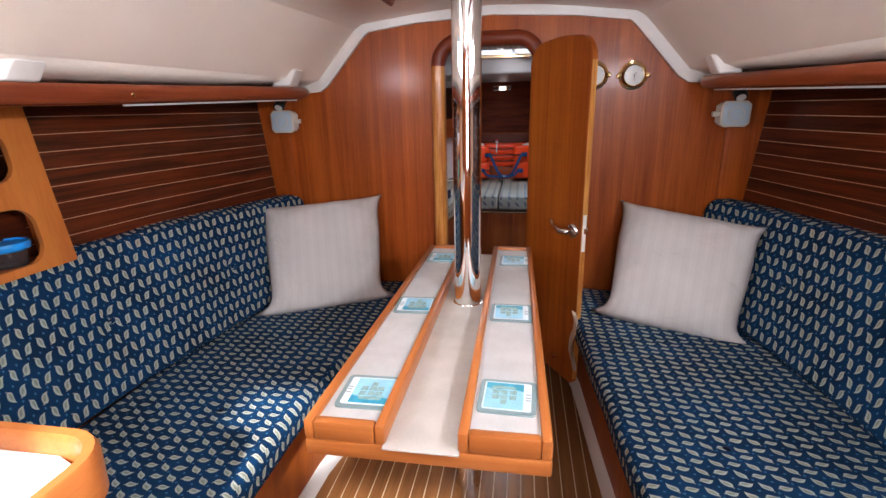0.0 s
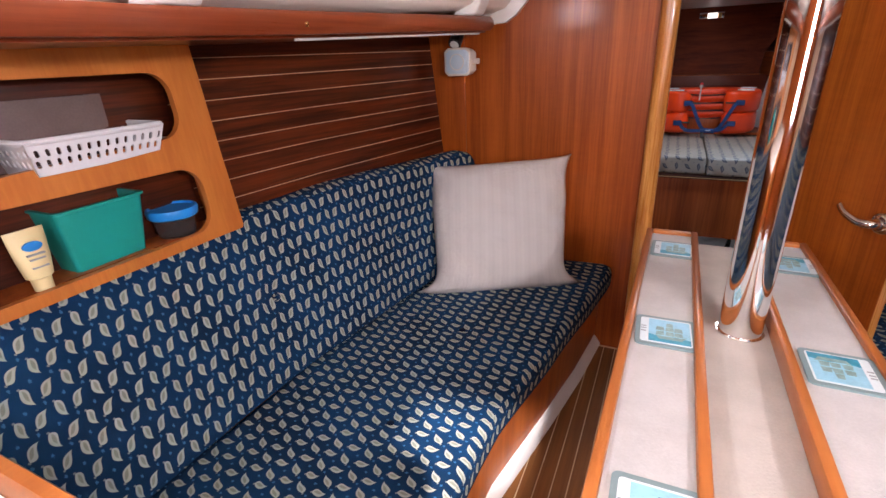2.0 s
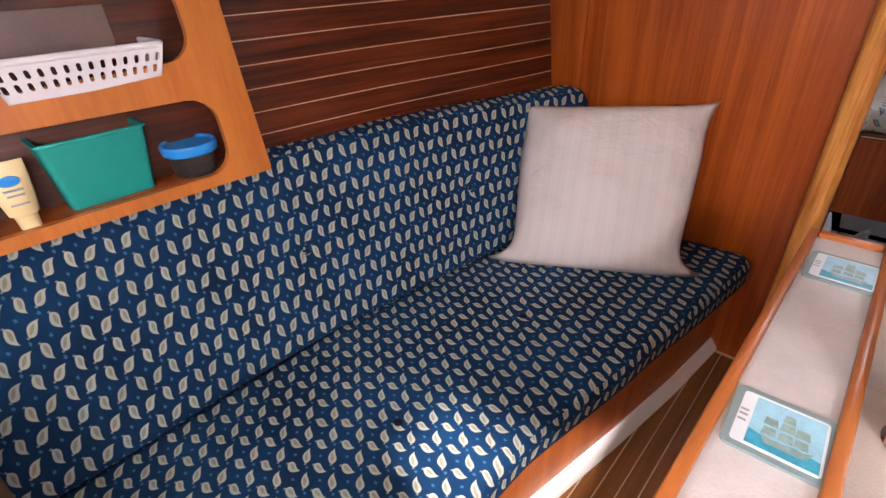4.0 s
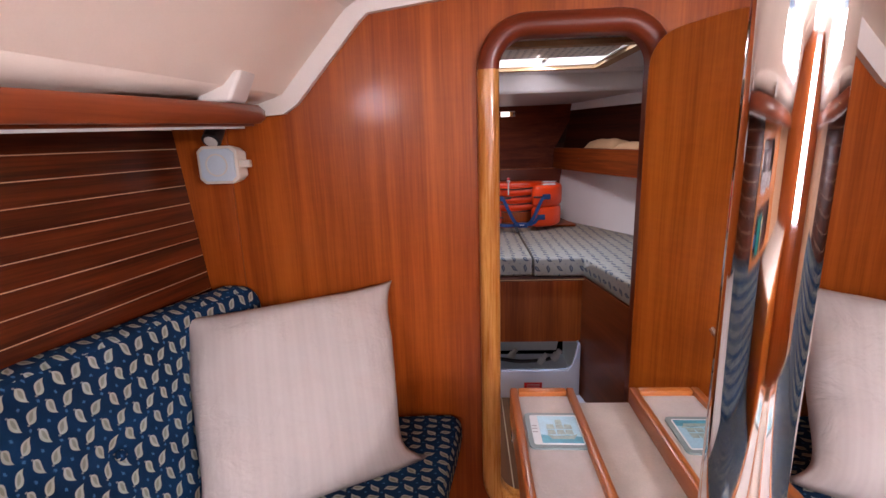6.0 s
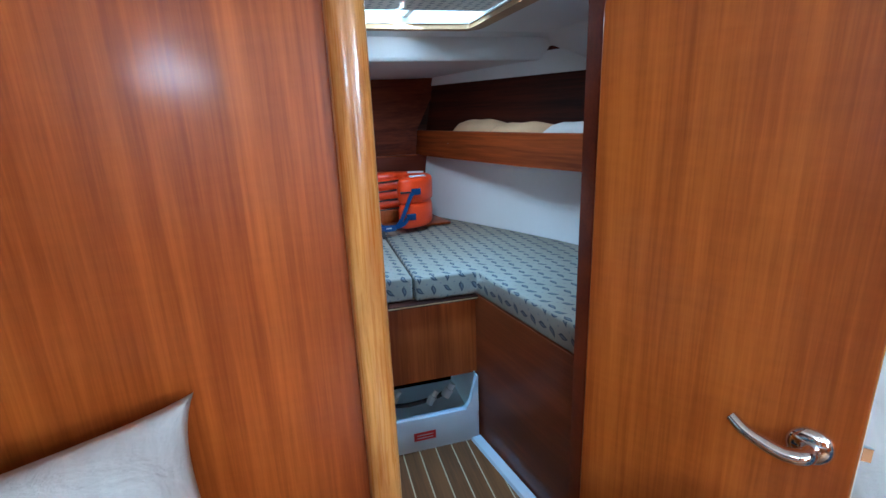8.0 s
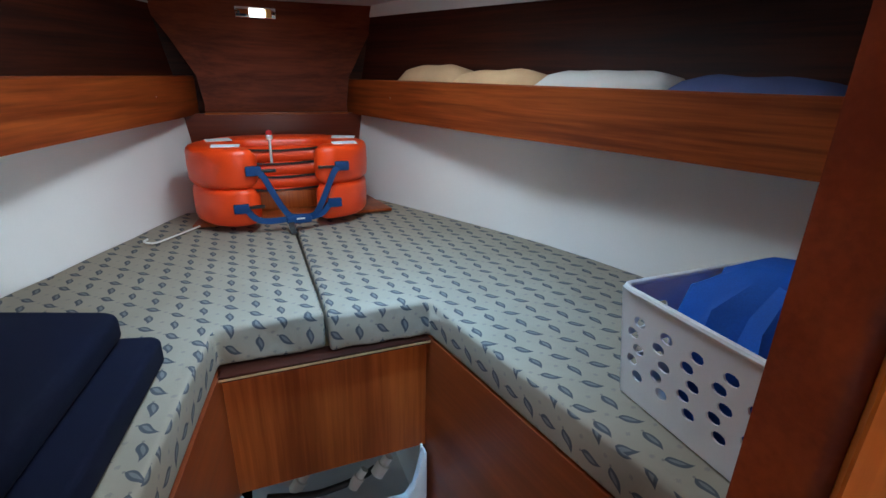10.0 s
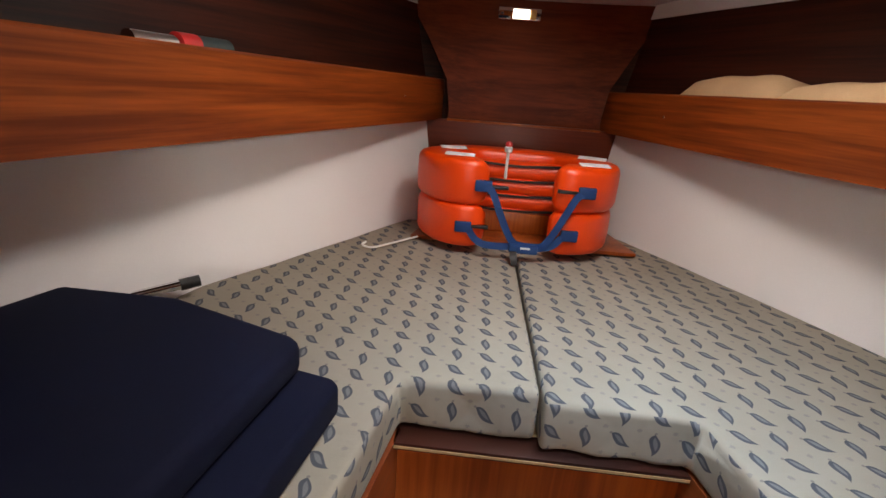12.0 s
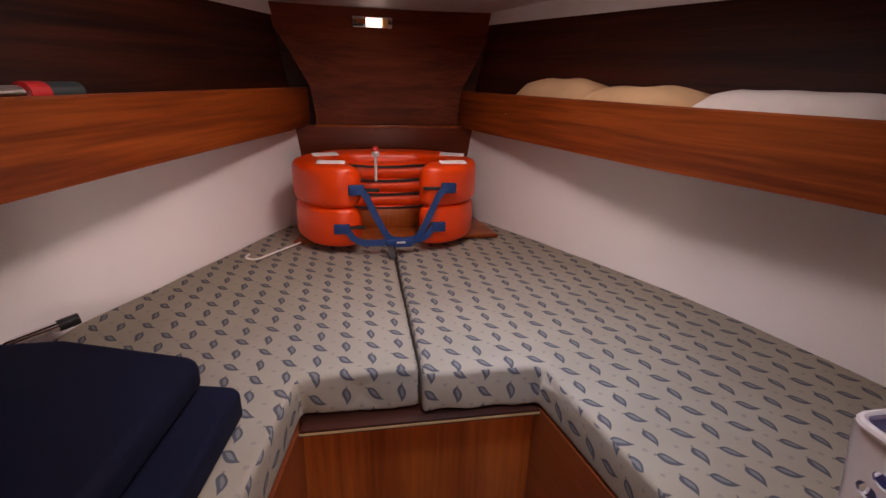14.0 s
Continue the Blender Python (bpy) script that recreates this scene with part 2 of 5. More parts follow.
M_GREYLEAF = leaf_fabric("beige_leaf_print", (0.290, 0.250, 0.195), (0.335, 0.292, 0.232), (0.075, 0.080, 0.092), (0.21, 0.205, 0.205), (0.120, 0.106), (0.046, 0.047), 0.0118, (0.22, 0.20, 0.175), (-97, -27), (0.336, 0.064), 0.006)
M_PILLOW = striped_cloth("pale_pillow_cotton", (0.56, 0.53, 0.51), (0.66, 0.63, 0.60), 0.055)
M_NAVY = plain("navy_canvas", (0.0030, 0.0052, 0.020), 0.9, vary=0.15, grain=500, relief=0.0006, spec=0.2)
M_ORANGE = plain("orange_foam", (0.90, 0.066, 0.005), 0.35, vary=0.05, scale=5, relief=0.0002)
M_WEB = plain("blue_webbing", (0.003, 0.045, 0.17), 0.7, vary=0.15, grain=400, relief=0.0006)
# white that paints the hatch's reflection onto the life jacket
M_GLINT = plain("painted_glint", (0.92, 0.93, 0.95), 0.3, 0.0, 0.02)
M_WEAVE = plain("white_woven_mat", (0.54, 0.525, 0.505), 0.75, vary=0.09, scale=12, grain=210, relief=0.0022, spec=0.3)
M_TROUGH = plain("cream_woven_mat", (0.50, 0.465, 0.415), 0.75, vary=0.10, scale=12, grain=210, relief=0.0022, spec=0.3)
M_TEAL = plain("teal_plastic", (0.0, 0.29, 0.245), 0.4, vary=0.03)
M_BLUE = plain("blue_plastic", (0.010, 0.25, 0.68), 0.35, vary=0.03)
M_BASKET = plain("white_basket_plastic", (0.75, 0.75, 0.77), 0.4, vary=0.03)
M_YELLOW = plain("pale_yellow_plastic", (0.76, 0.63, 0.33), 0.35, vary=0.03)
M_TOWEL = plain("peach_towel", (0.56, 0.36, 0.20), 0.95, vary=0.1, grain=420, relief=0.002, spec=0.1)
M_TOWEL2 = plain("white_towel", (0.70, 0.66, 0.62), 0.95, vary=0.06, grain=420, relief=0.002, spec=0.1)
M_TOWEL3 = plain("blue_towel", (0.10, 0.12, 0.26), 0.95, vary=0.1, grain=420, relief=0.002, spec=0.1)
M_CLOTHBLUE = plain("blue_cloth", (0.01, 0.08, 0.42), 0.8, vary=0.2, grain=300, relief=0.001)
M_CARDRIM = plain("coaster_rim", (0.20, 0.285, 0.29), 0.45, vary=0.05)
M_CARDSKY = plain("coaster_sky", (0.30, 0.60, 0.72), 0.35, vary=0.14, scale=22)
M_CARDSEA = plain("coaster_sea", (0.03, 0.32, 0.45), 0.35, vary=0.25, scale=40)
M_CARDSHIP = plain("coaster_ship", (0.25, 0.38, 0.36), 0.4, vary=0.25, scale=60)
M_CARDWHITE = plain("coaster_white", (0.72, 0.80, 0.82), 0.4)
M_GREYTEXT = plain("grey_print", (0.32, 0.34, 0.36), 0.5)
M_RED = plain("red_plastic", (0.55, 0.02, 0.02), 0.4)
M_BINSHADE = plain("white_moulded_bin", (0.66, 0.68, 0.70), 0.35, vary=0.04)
M_HOSE = plain("clear_hose", (0.62, 0.62, 0.60), 0.3)
M_LID = plain("cloudy_lid_plastic", (0.17, 0.12, 0.11), 0.25, vary=0.12)
M_CREAMCLOTH = plain("cream_cloth", (0.66, 0.56, 0.44), 0.9, vary=0.08, grain=300, relief=0.001)


def glass():
    mat, nt, b = start("clear_acrylic")
    b.inputs["Base Color"].default_value = (0.95, 0.97, 0.97, 1)
    b.inputs["Transmission Weight"].default_value = 1.0
    b.inputs["Roughness"].default_value, b.inputs["IOR"].default_value = 0.04, 1.05
    return mat


def jar_plastic():
    mat, nt, b = start("clear_jar_plastic")
    b.inputs["Base Color"].default_value = (0.62, 0.58, 0.57, 1)
    b.inputs["Transmission Weight"].default_value = 0.95
    b.inputs["Roughness"].default_value, b.inputs["IOR"].default_value = 0.12, 1.35
    return mat


M_GLASS, M_JAR = glass(), jar_plastic()

# ---- mesh helpers ----
AX = -0.155


def mx(x, s):
    """x on the port side (s = -1), or its mirror on the starboard side."""
    return x if s < 0 else 2 * AX - x


def finish(bm, sharp=40):
    bmesh.ops.recalc_face_normals(bm, faces=bm.faces[:])
    uv = bm.loops.layers.uv.verify()
    for f in bm.faces:
        f.smooth = True
        n = f.normal
        k = max(range(3), key=lambda a: abs(n[a]))
        for lo in f.loops:
            c = lo.vert.co
            lo[uv].uv = ((-c.z, c.y), (c.x, c.z), (c.x, c.y))[k]
    lim = radians(sharp)
    for e in bm.edges:
        if len(e.link_faces) == 2 and e.calc_face_angle(0) > lim:
            e.smooth = False


def part(name, bm, material, parent=None, label="", sharp=40, keep_uv=False):
    if not keep_uv:
        finish(bm, sharp)
    else:
        bmesh.ops.recalc_face_normals(bm, faces=bm.faces[:])
        for f in bm.faces:
            f.smooth = True
    me = bpy.data.meshes.new(name)
    bm.to_mesh(me)
    bm.free()
    me.materials.append(material)
    ob = new(name, me)
    if parent:
        ob.parent = parent
        ob.matrix_parent_inverse = parent.matrix_basis.inverted()
    if label:
        ob["label"] = label
    return ob


def thing(name, label, category, at=(0, 0, 0), group=""):
    ob = new(name)
    ob.matrix_basis = Matrix.Translation(at)
    ob.empty_display_size = 0.05
    return tagged(ob, label, category, group)


def structure(name, bm, material, sharp=40):
    return tagged(part(name, bm, material, None, "", sharp), kind="structure")


def hexa(bm, p):
    """A box from eight corners: four below, four above, in the same turn."""
    v = [bm.verts.new(c) for c in p]
    for q in ((3, 2, 1, 0), (4, 5, 6, 7), (0, 1, 5, 4), (1, 2, 6, 5), (2, 3, 7, 6), (3, 0, 4, 7)):
        bm.faces.new([v[k] for k in q])
    return v


def soften(bm, r, seg=2):
    if r:
        bmesh.ops.recalc_face_normals(bm, faces=bm.faces[:])
        es = [e for e in bm.edges if len(e.link_faces) == 2 and e.calc_face_angle(0) > 0.5]
        bmesh.ops.bevel(bm, geom=es, offset=r, segments=seg, profile=0.5, affect="EDGES", clamp_overlap=True)
    return bm


def box(x0, x1, y0, y1, z0, z1, r=0.0, seg=2):
    bm = bmesh.new()
    hexa(bm, [(x0, y0, z0), (x1, y0, z0), (x1, y1, z0), (x0, y1, z0), (x0, y0, z1), (x1, y0, z1), (x1, y1, z1), (x0, y1, z1)])
    return soften(bm, r, seg)


def plate(outer, holes, place, depth, r=0.0):
    """A flat sheet with holes from loops of (a, b), set in space by place(a, b, d), d from 0 to depth."""
    bm = bmesh.new()
    edges = []
    for loop in (outer, *holes):
        vs = [bm.verts.new((a, b, 0)) for a, b in loop]
        edges += [bm.edges.new((vs[k], vs[(k + 1) % len(vs)])) for k in range(len(vs))]
    bmesh.ops.triangle_fill(bm, edges=edges, use_beauty=True, use_dissolve=False)
    ext = bmesh.ops.extrude_face_region(bm, geom=bm.faces[:])
    for g in ext["geom"]:
        if isinstance(g, bmesh.types.BMVert):
            g.co.z = depth
    for v in bm.verts:
        v.co = place(*v.co)
    return bm


def prism(poly, z0, z1, r=0.0, seg=2):
    bm = bmesh.new()
    lo = [bm.verts.new((x, y, z0)) for x, y in poly]
    hi = [bm.verts.new((x, y, z1)) for x, y in poly]
    bm.faces.new(lo)
    bm.faces.new(hi)
    n = len(poly)
    for k in range(n):
        bm.faces.new((lo[k], lo[(k + 1) % n], hi[(k + 1) % n], hi[k]))
    return soften(bm, r, seg)


def rounded(a0, a1, b0, b1, r, n=6):
    out = []
    for ca, cb, t0 in ((a1 - r, b1 - r, 0), (a0 + r, b1 - r, 90), (a0 + r, b0 + r, 180), (a1 - r, b0 + r, 270)):
        for k in range(n + 1):
            t = radians(t0 + 90 * k / n)
            out.append((ca + r * math.cos(t), cb + r * math.sin(t)))
    return out


def loft(rings, cap=True, closed=False):
    bm = bmesh.new()
    vs = [[bm.verts.new(c) for c in ring] for ring in rings]
    n = len(rings[0])
    m = len(rings)
    for a in range(m if closed else m - 1):
        for k in range(n):
            bm.faces.new((vs[a][k], vs[a][(k + 1) % n], vs[(a + 1) % m][(k + 1) % n], vs[(a + 1) % m][k]))
    if cap and not closed:
        bm.faces.new(vs[0][::-1])
        bm.faces.new(vs[-1])
    return bm


def smooth_path(pts, n):
    """Catmull-Rom through the points, n steps a stretch."""
    p = [Vector(q) for q in pts]
    p = [p[0] * 2 - p[1], *p, p[-1] * 2 - p[-2]]
    out = []
    for k in range(1, len(p) - 2):
        for j in range(n):
            t = j / n
            a, b, c, d = p[k - 1:k + 3]
            out.append(0.5 * (2 * b + (c - a) * t + (2 * a - 5 * b + 4 * c - d) * t * t + (3 * b - a - 3 * c + d) * t ** 3))
    return out + [p[-2]]


def sweep(path, section, up=(0, 0, 1), closed=False, scale=None):
    """Carries a section of (across, up) points along a path."""
    path = [Vector(p) for p in path]
    rings = []
    n = len(path)
    for k, p in enumerate(path):
        if closed:
            d = path[(k + 1) % n] - path[k - 1]
        else:
            d = path[min(k + 1, n - 1)] - path[max(k - 1, 0)]
        d.normalize()
        side = d.cross(Vector(up))
        side.normalize()
        top = side.cross(d)
        f = scale(k / (n - 1)) if scale else 1.0
        rings.append([p + side * (a * f) + top * (b * f) for a, b in section])
    return loft(rings, True, closed)


def circle(r, n=14, ry=None):
    return [(r * math.cos(6.28318 * k / n), (ry or r) * math.sin(6.28318 * k / n)) for k in range(n)]


def lathe(profile, at=(0, 0, 0), n=24, turn=None):
    """A turned body from (radius, height) pairs."""
    rings = [[Vector((r * math.cos(6.28318 * k / n), r * math.sin(6.28318 * k / n), h)) for k in range(n)] for r, h in profile]
    m = Matrix.Translation(at) @ (turn or Matrix())
    return loft([[m @ v for v in ring] for ring in rings])


def ruled(x, table):
    """Straight interpolation in a table of (key, value)."""
    table = sorted(table)
    if x <= table[0][0]:
        return table[0][1]
    for (a, va), (b, vb) in zip(table, table[1:]):
        if x <= b:
            t = (x - a) / (b - a)
            t = t * t * (3 - 2 * t) * 0.35 + t * 0.65
            return va + (vb - va) * t
    return table[-1][1]

# ---- structure: saloon shell ----
BULK = 2.58
FLOOR = 0.0


def widen(y):
    return 1 + 0.17 * max(0.0, min(BULK - y, 2.2))


# profile of the cabin roof at the bulkhead, port half: (distance from the axis, height)
ROOF = [(1.62, 1.51), (1.00, 1.572), (0.925, 1.597), (0.705, 1.838), (0.665, 1.862), (0.42, 1.892), (0.2, 1.912), (0.0, 1.918)]


def roof_point(k, y, s, lift=0.0):
    d, z = ROOF[k]
    w = widen(y) if k > 0 else 1.25
    return Vector((AX + s * (d * w + lift), y, z + lift - 0.012 * (BULK - y) * (k < 2)))


def cabin_window(on_side, s):
    win = tagged(new("window_1" if s < 0 else "window_2"), "long rounded cabin window with a white frame", "window", kind="structure")
    ring = [on_side(a, b, -0.008) for a, b in rounded(-0.27, 1.0, 0.18, 0.84, 0.10)]
    part("window_frame", sweep(ring, circle(0.011, 8), (0.3, 0.2, 1), True), M_TRIM, win)
    part("pane", plate(rounded(-0.26, 0.99, 0.2, 0.82, 0.09), [], lambda a, b, d: on_side(a, b, 0.015 + d), 0.004), M_GLASS, win)


def cabin_roof():
    """The moulded roof: centre with the companionway slide left open, and two sloping sides with window openings."""
    ys = [2.62, 2.2, 1.7, 1.2, 0.7, 0.2, -0.50]
    rings = [[roof_point(k, y, -1) for k in range(3, 8)] + [roof_point(k, y, 1) for k in range(6, 2, -1)] for y in ys]
    bm = bmesh.new()
    for lift in (0, 0.03):
        vs = [[bm.verts.new(p + Vector((0, 0, lift))) for p in ring] for ring in rings]
        for a in range(len(vs) - 1):
            for k in range(len(vs[0]) - 1):
                bm.faces.new((vs[a][k], vs[a][k + 1], vs[a + 1][k + 1], vs[a + 1][k]))
    structure("ceiling", bm, M_WHITE)
    for s, side in ((-1, "port"), (1, "starboard")):
        bm = bmesh.new()
        for y0, y1 in ((-0.95, -0.50),):
            hexa(bm, [roof_point(3, y0, s), roof_point(3, y1, s), (AX + s * (0.285 if s < 0 else 0.685), y1, 1.905), (AX + s * (0.285 if s < 0 else 0.685), y0, 1.905),
                      *[p + Vector((0, 0, 0.03)) for p in (roof_point(3, y0, s), roof_point(3, y1, s))], (AX + s * (0.285 if s < 0 else 0.685), y1, 1.935), (AX + s * (0.285 if s < 0 else 0.685), y0, 1.935)])
        structure("ceiling_" + side, bm, M_WHITE)

        def on_side(a, b, d):
            lo, hi = roof_point(2, a, s), roof_point(3, a, s)
            return lo.lerp(hi, b) + Vector((s * d * 0.65, 0, d * 0.75))
        structure("wall_cabin_side_" + side, plate([(-0.95, 0), (0.3, 0), (1.3, 0), (2.0, 0), (2.62, 0), (2.62, 1), (2.0, 1), (1.3, 1), (0.3, 1), (-0.95, 1)],
                                                     [rounded(-0.25, 0.98, 0.22, 0.80, 0.09)], on_side, 0.03), M_WHITE)
        cabin_window(on_side, s)
        # ledge behind the rail and the covering board up to the side
        bm = bmesh.new()
        ys2 = [2.62, 2.0, 1.4, 0.8, 0.2, -0.95]
        for a, b in zip(ys2, ys2[1:]):
            for k in (0, 1):
                p = [roof_point(k, a, s), roof_point(k + 1, a, s), roof_point(k + 1, b, s), roof_point(k, b, s)]
                hexa(bm, p + [q + Vector((0, 0, 0.02)) for q in p])
        bmesh.ops.remove_doubles(bm, verts=bm.verts[:], dist=0.0005)
        structure("trim_side_deck_" + side, bm, M_WHITE)


cabin_roof()
# unseen panel added across the slide opening to keep sun off the table
structure("ceiling_slide_beam", box(-0.05, 0.535, -0.97, -0.48, 1.895, 1.935), M_WHITE)


def bulkhead():
    out = [(-1.8, -0.06), (1.49, -0.06), (1.49, 1.51), (AX + 1.00, 1.572), (AX + 0.925, 1.597), (AX + 0.705, 1.838), (AX + 0.4, 1.89), (AX, 1.915),
           (AX - 0.4, 1.89), (AX - 0.705, 1.838), (AX - 0.925, 1.597), (AX - 1.00, 1.572), (-1.8, 1.51)]
    hole = rounded(-0.425, 0.065, 0.085, 1.755, 0.10)
    structure("wall_bulkhead", plate(out, [hole], lambda a, b, d: Vector((a, BULK + d, b)), 0.028), M_BULK)
    # white moulded trim where the roof meets the bulkhead
    half = [(1.34, 1.535), (1.00, 1.54), (0.945, 1.543), (0.91, 1.565), (0.695, 1.80), (0.655, 1.83), (0.40, 1.862)]
    pts = [(AX - d, BULK - 0.012, z + 0.022) for d, z in half] + [(AX, BULK - 0.012, 1.905)] + [(AX + d, BULK - 0.012, z + 0.022) for d, z in half[::-1]]
    structure("trim_bulkhead", sweep(pts, [(-0.035, -0.028), (0.012, -0.028), (0.016, -0.012), (0.016, 0.03), (-0.035, 0.03)], (0, 0, 1)), M_TRIM)
    # joint cover boards at both ends, carrying the lamps
    for s in (-1, 1):
        bm = bmesh.new()
        x = [mx(v, s) for v in (-1.49, -1.295, -1.295, -1.45)]
        hexa(bm, [(x[3], BULK - 0.016, 0.9), (x[2], BULK - 0.016, 0.9), (x[2], BULK - 0.002, 0.9), (x[3], BULK - 0.002, 0.9),
                  (x[0], BULK - 0.016, 1.53), (x[1], BULK - 0.016, 1.53), (x[1], BULK - 0.002, 1.53), (x[0], BULK - 0.002, 1.53)])
        structure("trim_corner_board_" + ("port" if s < 0 else "starboard"), soften(bm, 0.003), M_BULK)


bulkhead()


def door_frame():
    fr = tagged(new("door_frame"), "laminated rounded door surround with pale jambs and a dark head", "door frame", kind="structure")
    loop = rounded(-0.44, 0.08, 0.068, 1.772, 0.125, 8)
    pts = [Vector((a, BULK - 0.006, b)) for a, b in loop]
    n = len(pts)
    sec = [(0.034 * math.cos(radians(t)), -0.016 - 0.026 * math.sin(radians(t))) for t in range(180, -1, -15)] + [(0.034, 0.03), (-0.034, 0.03)]
    rings = []
    for k in range(n):
        d = (pts[(k + 1) % n] - pts[k - 1]).normalized()
        side = Vector((d.z, 0, -d.x))
        rings.append([pts[k] + side * a + Vector((0, b, 0)) for a, b in sec])
    top = [k for k in range(n) if pts[k].z > 1.64]
    low = [k for k in range(n) if k not in top]
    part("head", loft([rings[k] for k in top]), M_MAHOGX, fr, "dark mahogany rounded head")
    hinge_side = [k for k in low if pts[k].x > 0.02]
    pale = [k for k in low if k not in hinge_side]
    part("jamb", loft([rings[top[-1]]] + [rings[k] for k in pale] + [rings[hinge_side[0]]]), M_ASH, fr, "pale laminated jamb and sill")
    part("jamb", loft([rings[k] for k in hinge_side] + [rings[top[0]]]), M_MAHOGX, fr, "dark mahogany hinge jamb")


door_frame()


def hull_x(y, z):
    """Half breadth of the saloon lining on the port side."""
    lo = ruled(y, [(2.58, -1.42), (2.2, -1.49), (1.8, -1.575), (1.3, -1.645), (0.6, -1.68), (-1.0, -1.66)])
    return lo - 0.05 * (z - 0.98) / 0.5


def lining(s, side):
    """Hull lining of planks between the back cushion and the rail."""
    wall = structure("wall_lining_" + side, loft([[(mx(hull_x(y, z) - o, s), y, z) for o, z in ((-0.001, 0.3), (-0.001, 1.58), (0.06, 1.58), (0.06, 0.3))]
                                                  for y in (2.58, 2.2, 1.8, 1.3, 0.6, -1.0)]), M_SEAM)
    zs = [0.78 + 0.06 * k for k in range(13)]
    ys = (2.58, 2.4, 2.2, 2.0, 1.8, 1.55, 1.3) if s < 0 else (2.58, 2.4, 2.2, 2.0, 1.8, 1.55, 1.3, 0.9, 0.4)
    for a, b in zip(zs, zs[1:]):
        a, b = a + 0.0008, b - 0.0008
        rings = [[(mx(hull_x(y, z) + o, s), y, z) for o, z in ((0, a), (0.0026, a + 0.001), (0.0026, b - 0.001), (0, b))] for y in ys]
        part("plank", loft(rings), M_LINING, wall)


lining(-1, "port")
lining(1, "starboard")


def rail_line(s, y):
    return Vector((mx(ruled(y, [(2.6, -1.10), (2.43, -1.105), (1.0, -1.245), (-0.9, -1.34)]), s), y, ruled(y, [(2.6, 1.535), (1.0, 1.497), (-0.9, 1.47)])))


def shelf_rail(s):
    """Mahogany rail along the side shelf, with its white strip below and the shelf board behind."""
    rail = thing("side_shelf", "red-brown mahogany shelf with rounded rail under the side deck", "shelf", rail_line(s, 1.8), "side shelves")
    ys = [2.50, 2.47, 2.42, 2.2, 1.8, 1.4, 1.0, 0.5, 0.0, -0.5, -0.9]
    rings = []
    for y in ys:
        c = rail_line(s, y)
        e = -s
        h = 0.026 if y < 2.46 else 0.018
        dx = 0.0 if y < 2.46 else (0.012 if y < 2.49 else 0.03)
        prof = [(-dx, -0.6 * h), (-dx, 0.6 * h), (-dx - 0.008, h), (-0.05, h), (-0.058, 0.4 * h), (-0.058, -h), (-dx - 0.008, -h)]
        rings.append([(c.x + e * a, y, c.z + b) for a, b in prof])
    part("rail", loft(rings), M_MAHOG, rail)
    rings = []
    for y in ys[1:]:
        c = rail_line(s, y)
        xo = mx(hull_x(y, 1.5) - 0.01, s)
        rings.append([(c.x + s * 0.05, y, c.z - 0.016), (xo, y, c.z - 0.016), (xo, y, c.z - 0.032), (c.x + s * 0.05, y, c.z - 0.032)])
    part("shelf_board", loft(rings), M_MAHOG, rail)
    rings = []
    for y in ys[2:6] if s < 0 else ys[2:]:
        c = rail_line(s, y)
        rings.append([(c.x + s * 0.056, y, c.z - 0.033), (c.x + s * 0.064, y, c.z - 0.033), (c.x + s * 0.064, y, c.z - 0.039), (c.x + s * 0.056, y, c.z - 0.039)])
    part("strip", loft(rings), M_HOSE, rail, "thin pale edging strip")
    part("screw", lathe([(0.0, 0.004), (0.006, 0.003), (0.007, 0)], rail_line(s, 1.38) + Vector((-s * 0.001, 0, -0.004)), 10, Matrix.Rotation(radians(90 * -s), 4, "Y")), M_BRASS, rail)
    for y in (1.07, 2.31):
        c = rail_line(s, y)
        bm = bmesh.new()
        w = 0.05
        lo, hi = c.z + 0.027, c.z + (0.105 if y > 2 else 0.078)
        hexa(bm, [(c.x + s * 0.006, y - w, lo), (c.x + s * 0.006, y + w, lo), (c.x + s * 0.10, y + w, lo), (c.x + s * 0.10, y - w, lo),
                  (c.x - s * 0.034, y - w * 0.9, hi), (c.x - s * 0.034, y + w * 0.95, hi), (c.x + s * 0.06, y + w * 0.95, hi), (c.x + s * 0.06, y - w * 0.8, hi)])
        ob = part("roof_bracket", soften(bm, 0.01, 3), M_TRIM)
        tagged(ob, "white moulded bracket standing on the side shelf", "bracket", "shelf brackets")


shelf_rail(-1)
shelf_rail(1)

# ---- saloon: settees ----
SEAT_L = [(2.58, -0.545), (2.25, -0.585), (1.9, -0.645), (1.5, -0.722), (1.2, -0.735), (0.56, -0.735)]
SEAT_R = [(2.58, 0.215), (2.25, 0.265), (1.9, 0.285), (1.5, 0.310), (1.2, 0.335), (0.0, 0.38)]
CREASE = [(2.58, -1.15), (2.25, -1.235), (1.85, -1.315), (1.4, -1.365), (1.0, -1.38), (-0.5, -1.38)]
BACKTOP = [(2.58, -1.24), (2.25, -1.365), (1.85, -1.49), (1.4, -1.575), (1.0, -1.60), (-0.5, -1.61)]


def round_quad(c, r, n=4):
    """A rounded four-sided section."""
    out = []
    for k in range(4):
        p, a, b = Vector(c[k]), Vector(c[k - 1]), Vector(c[(k + 1) % 4])
        p0, p1 = p + (a - p).normalized() * r, p + (b - p).normalized() * r
        for j in range(n + 1):
            t = j / n
            out.append(p0 * (1 - t) ** 2 + p * 2 * t * (1 - t) + p1 * t * t)
    return out


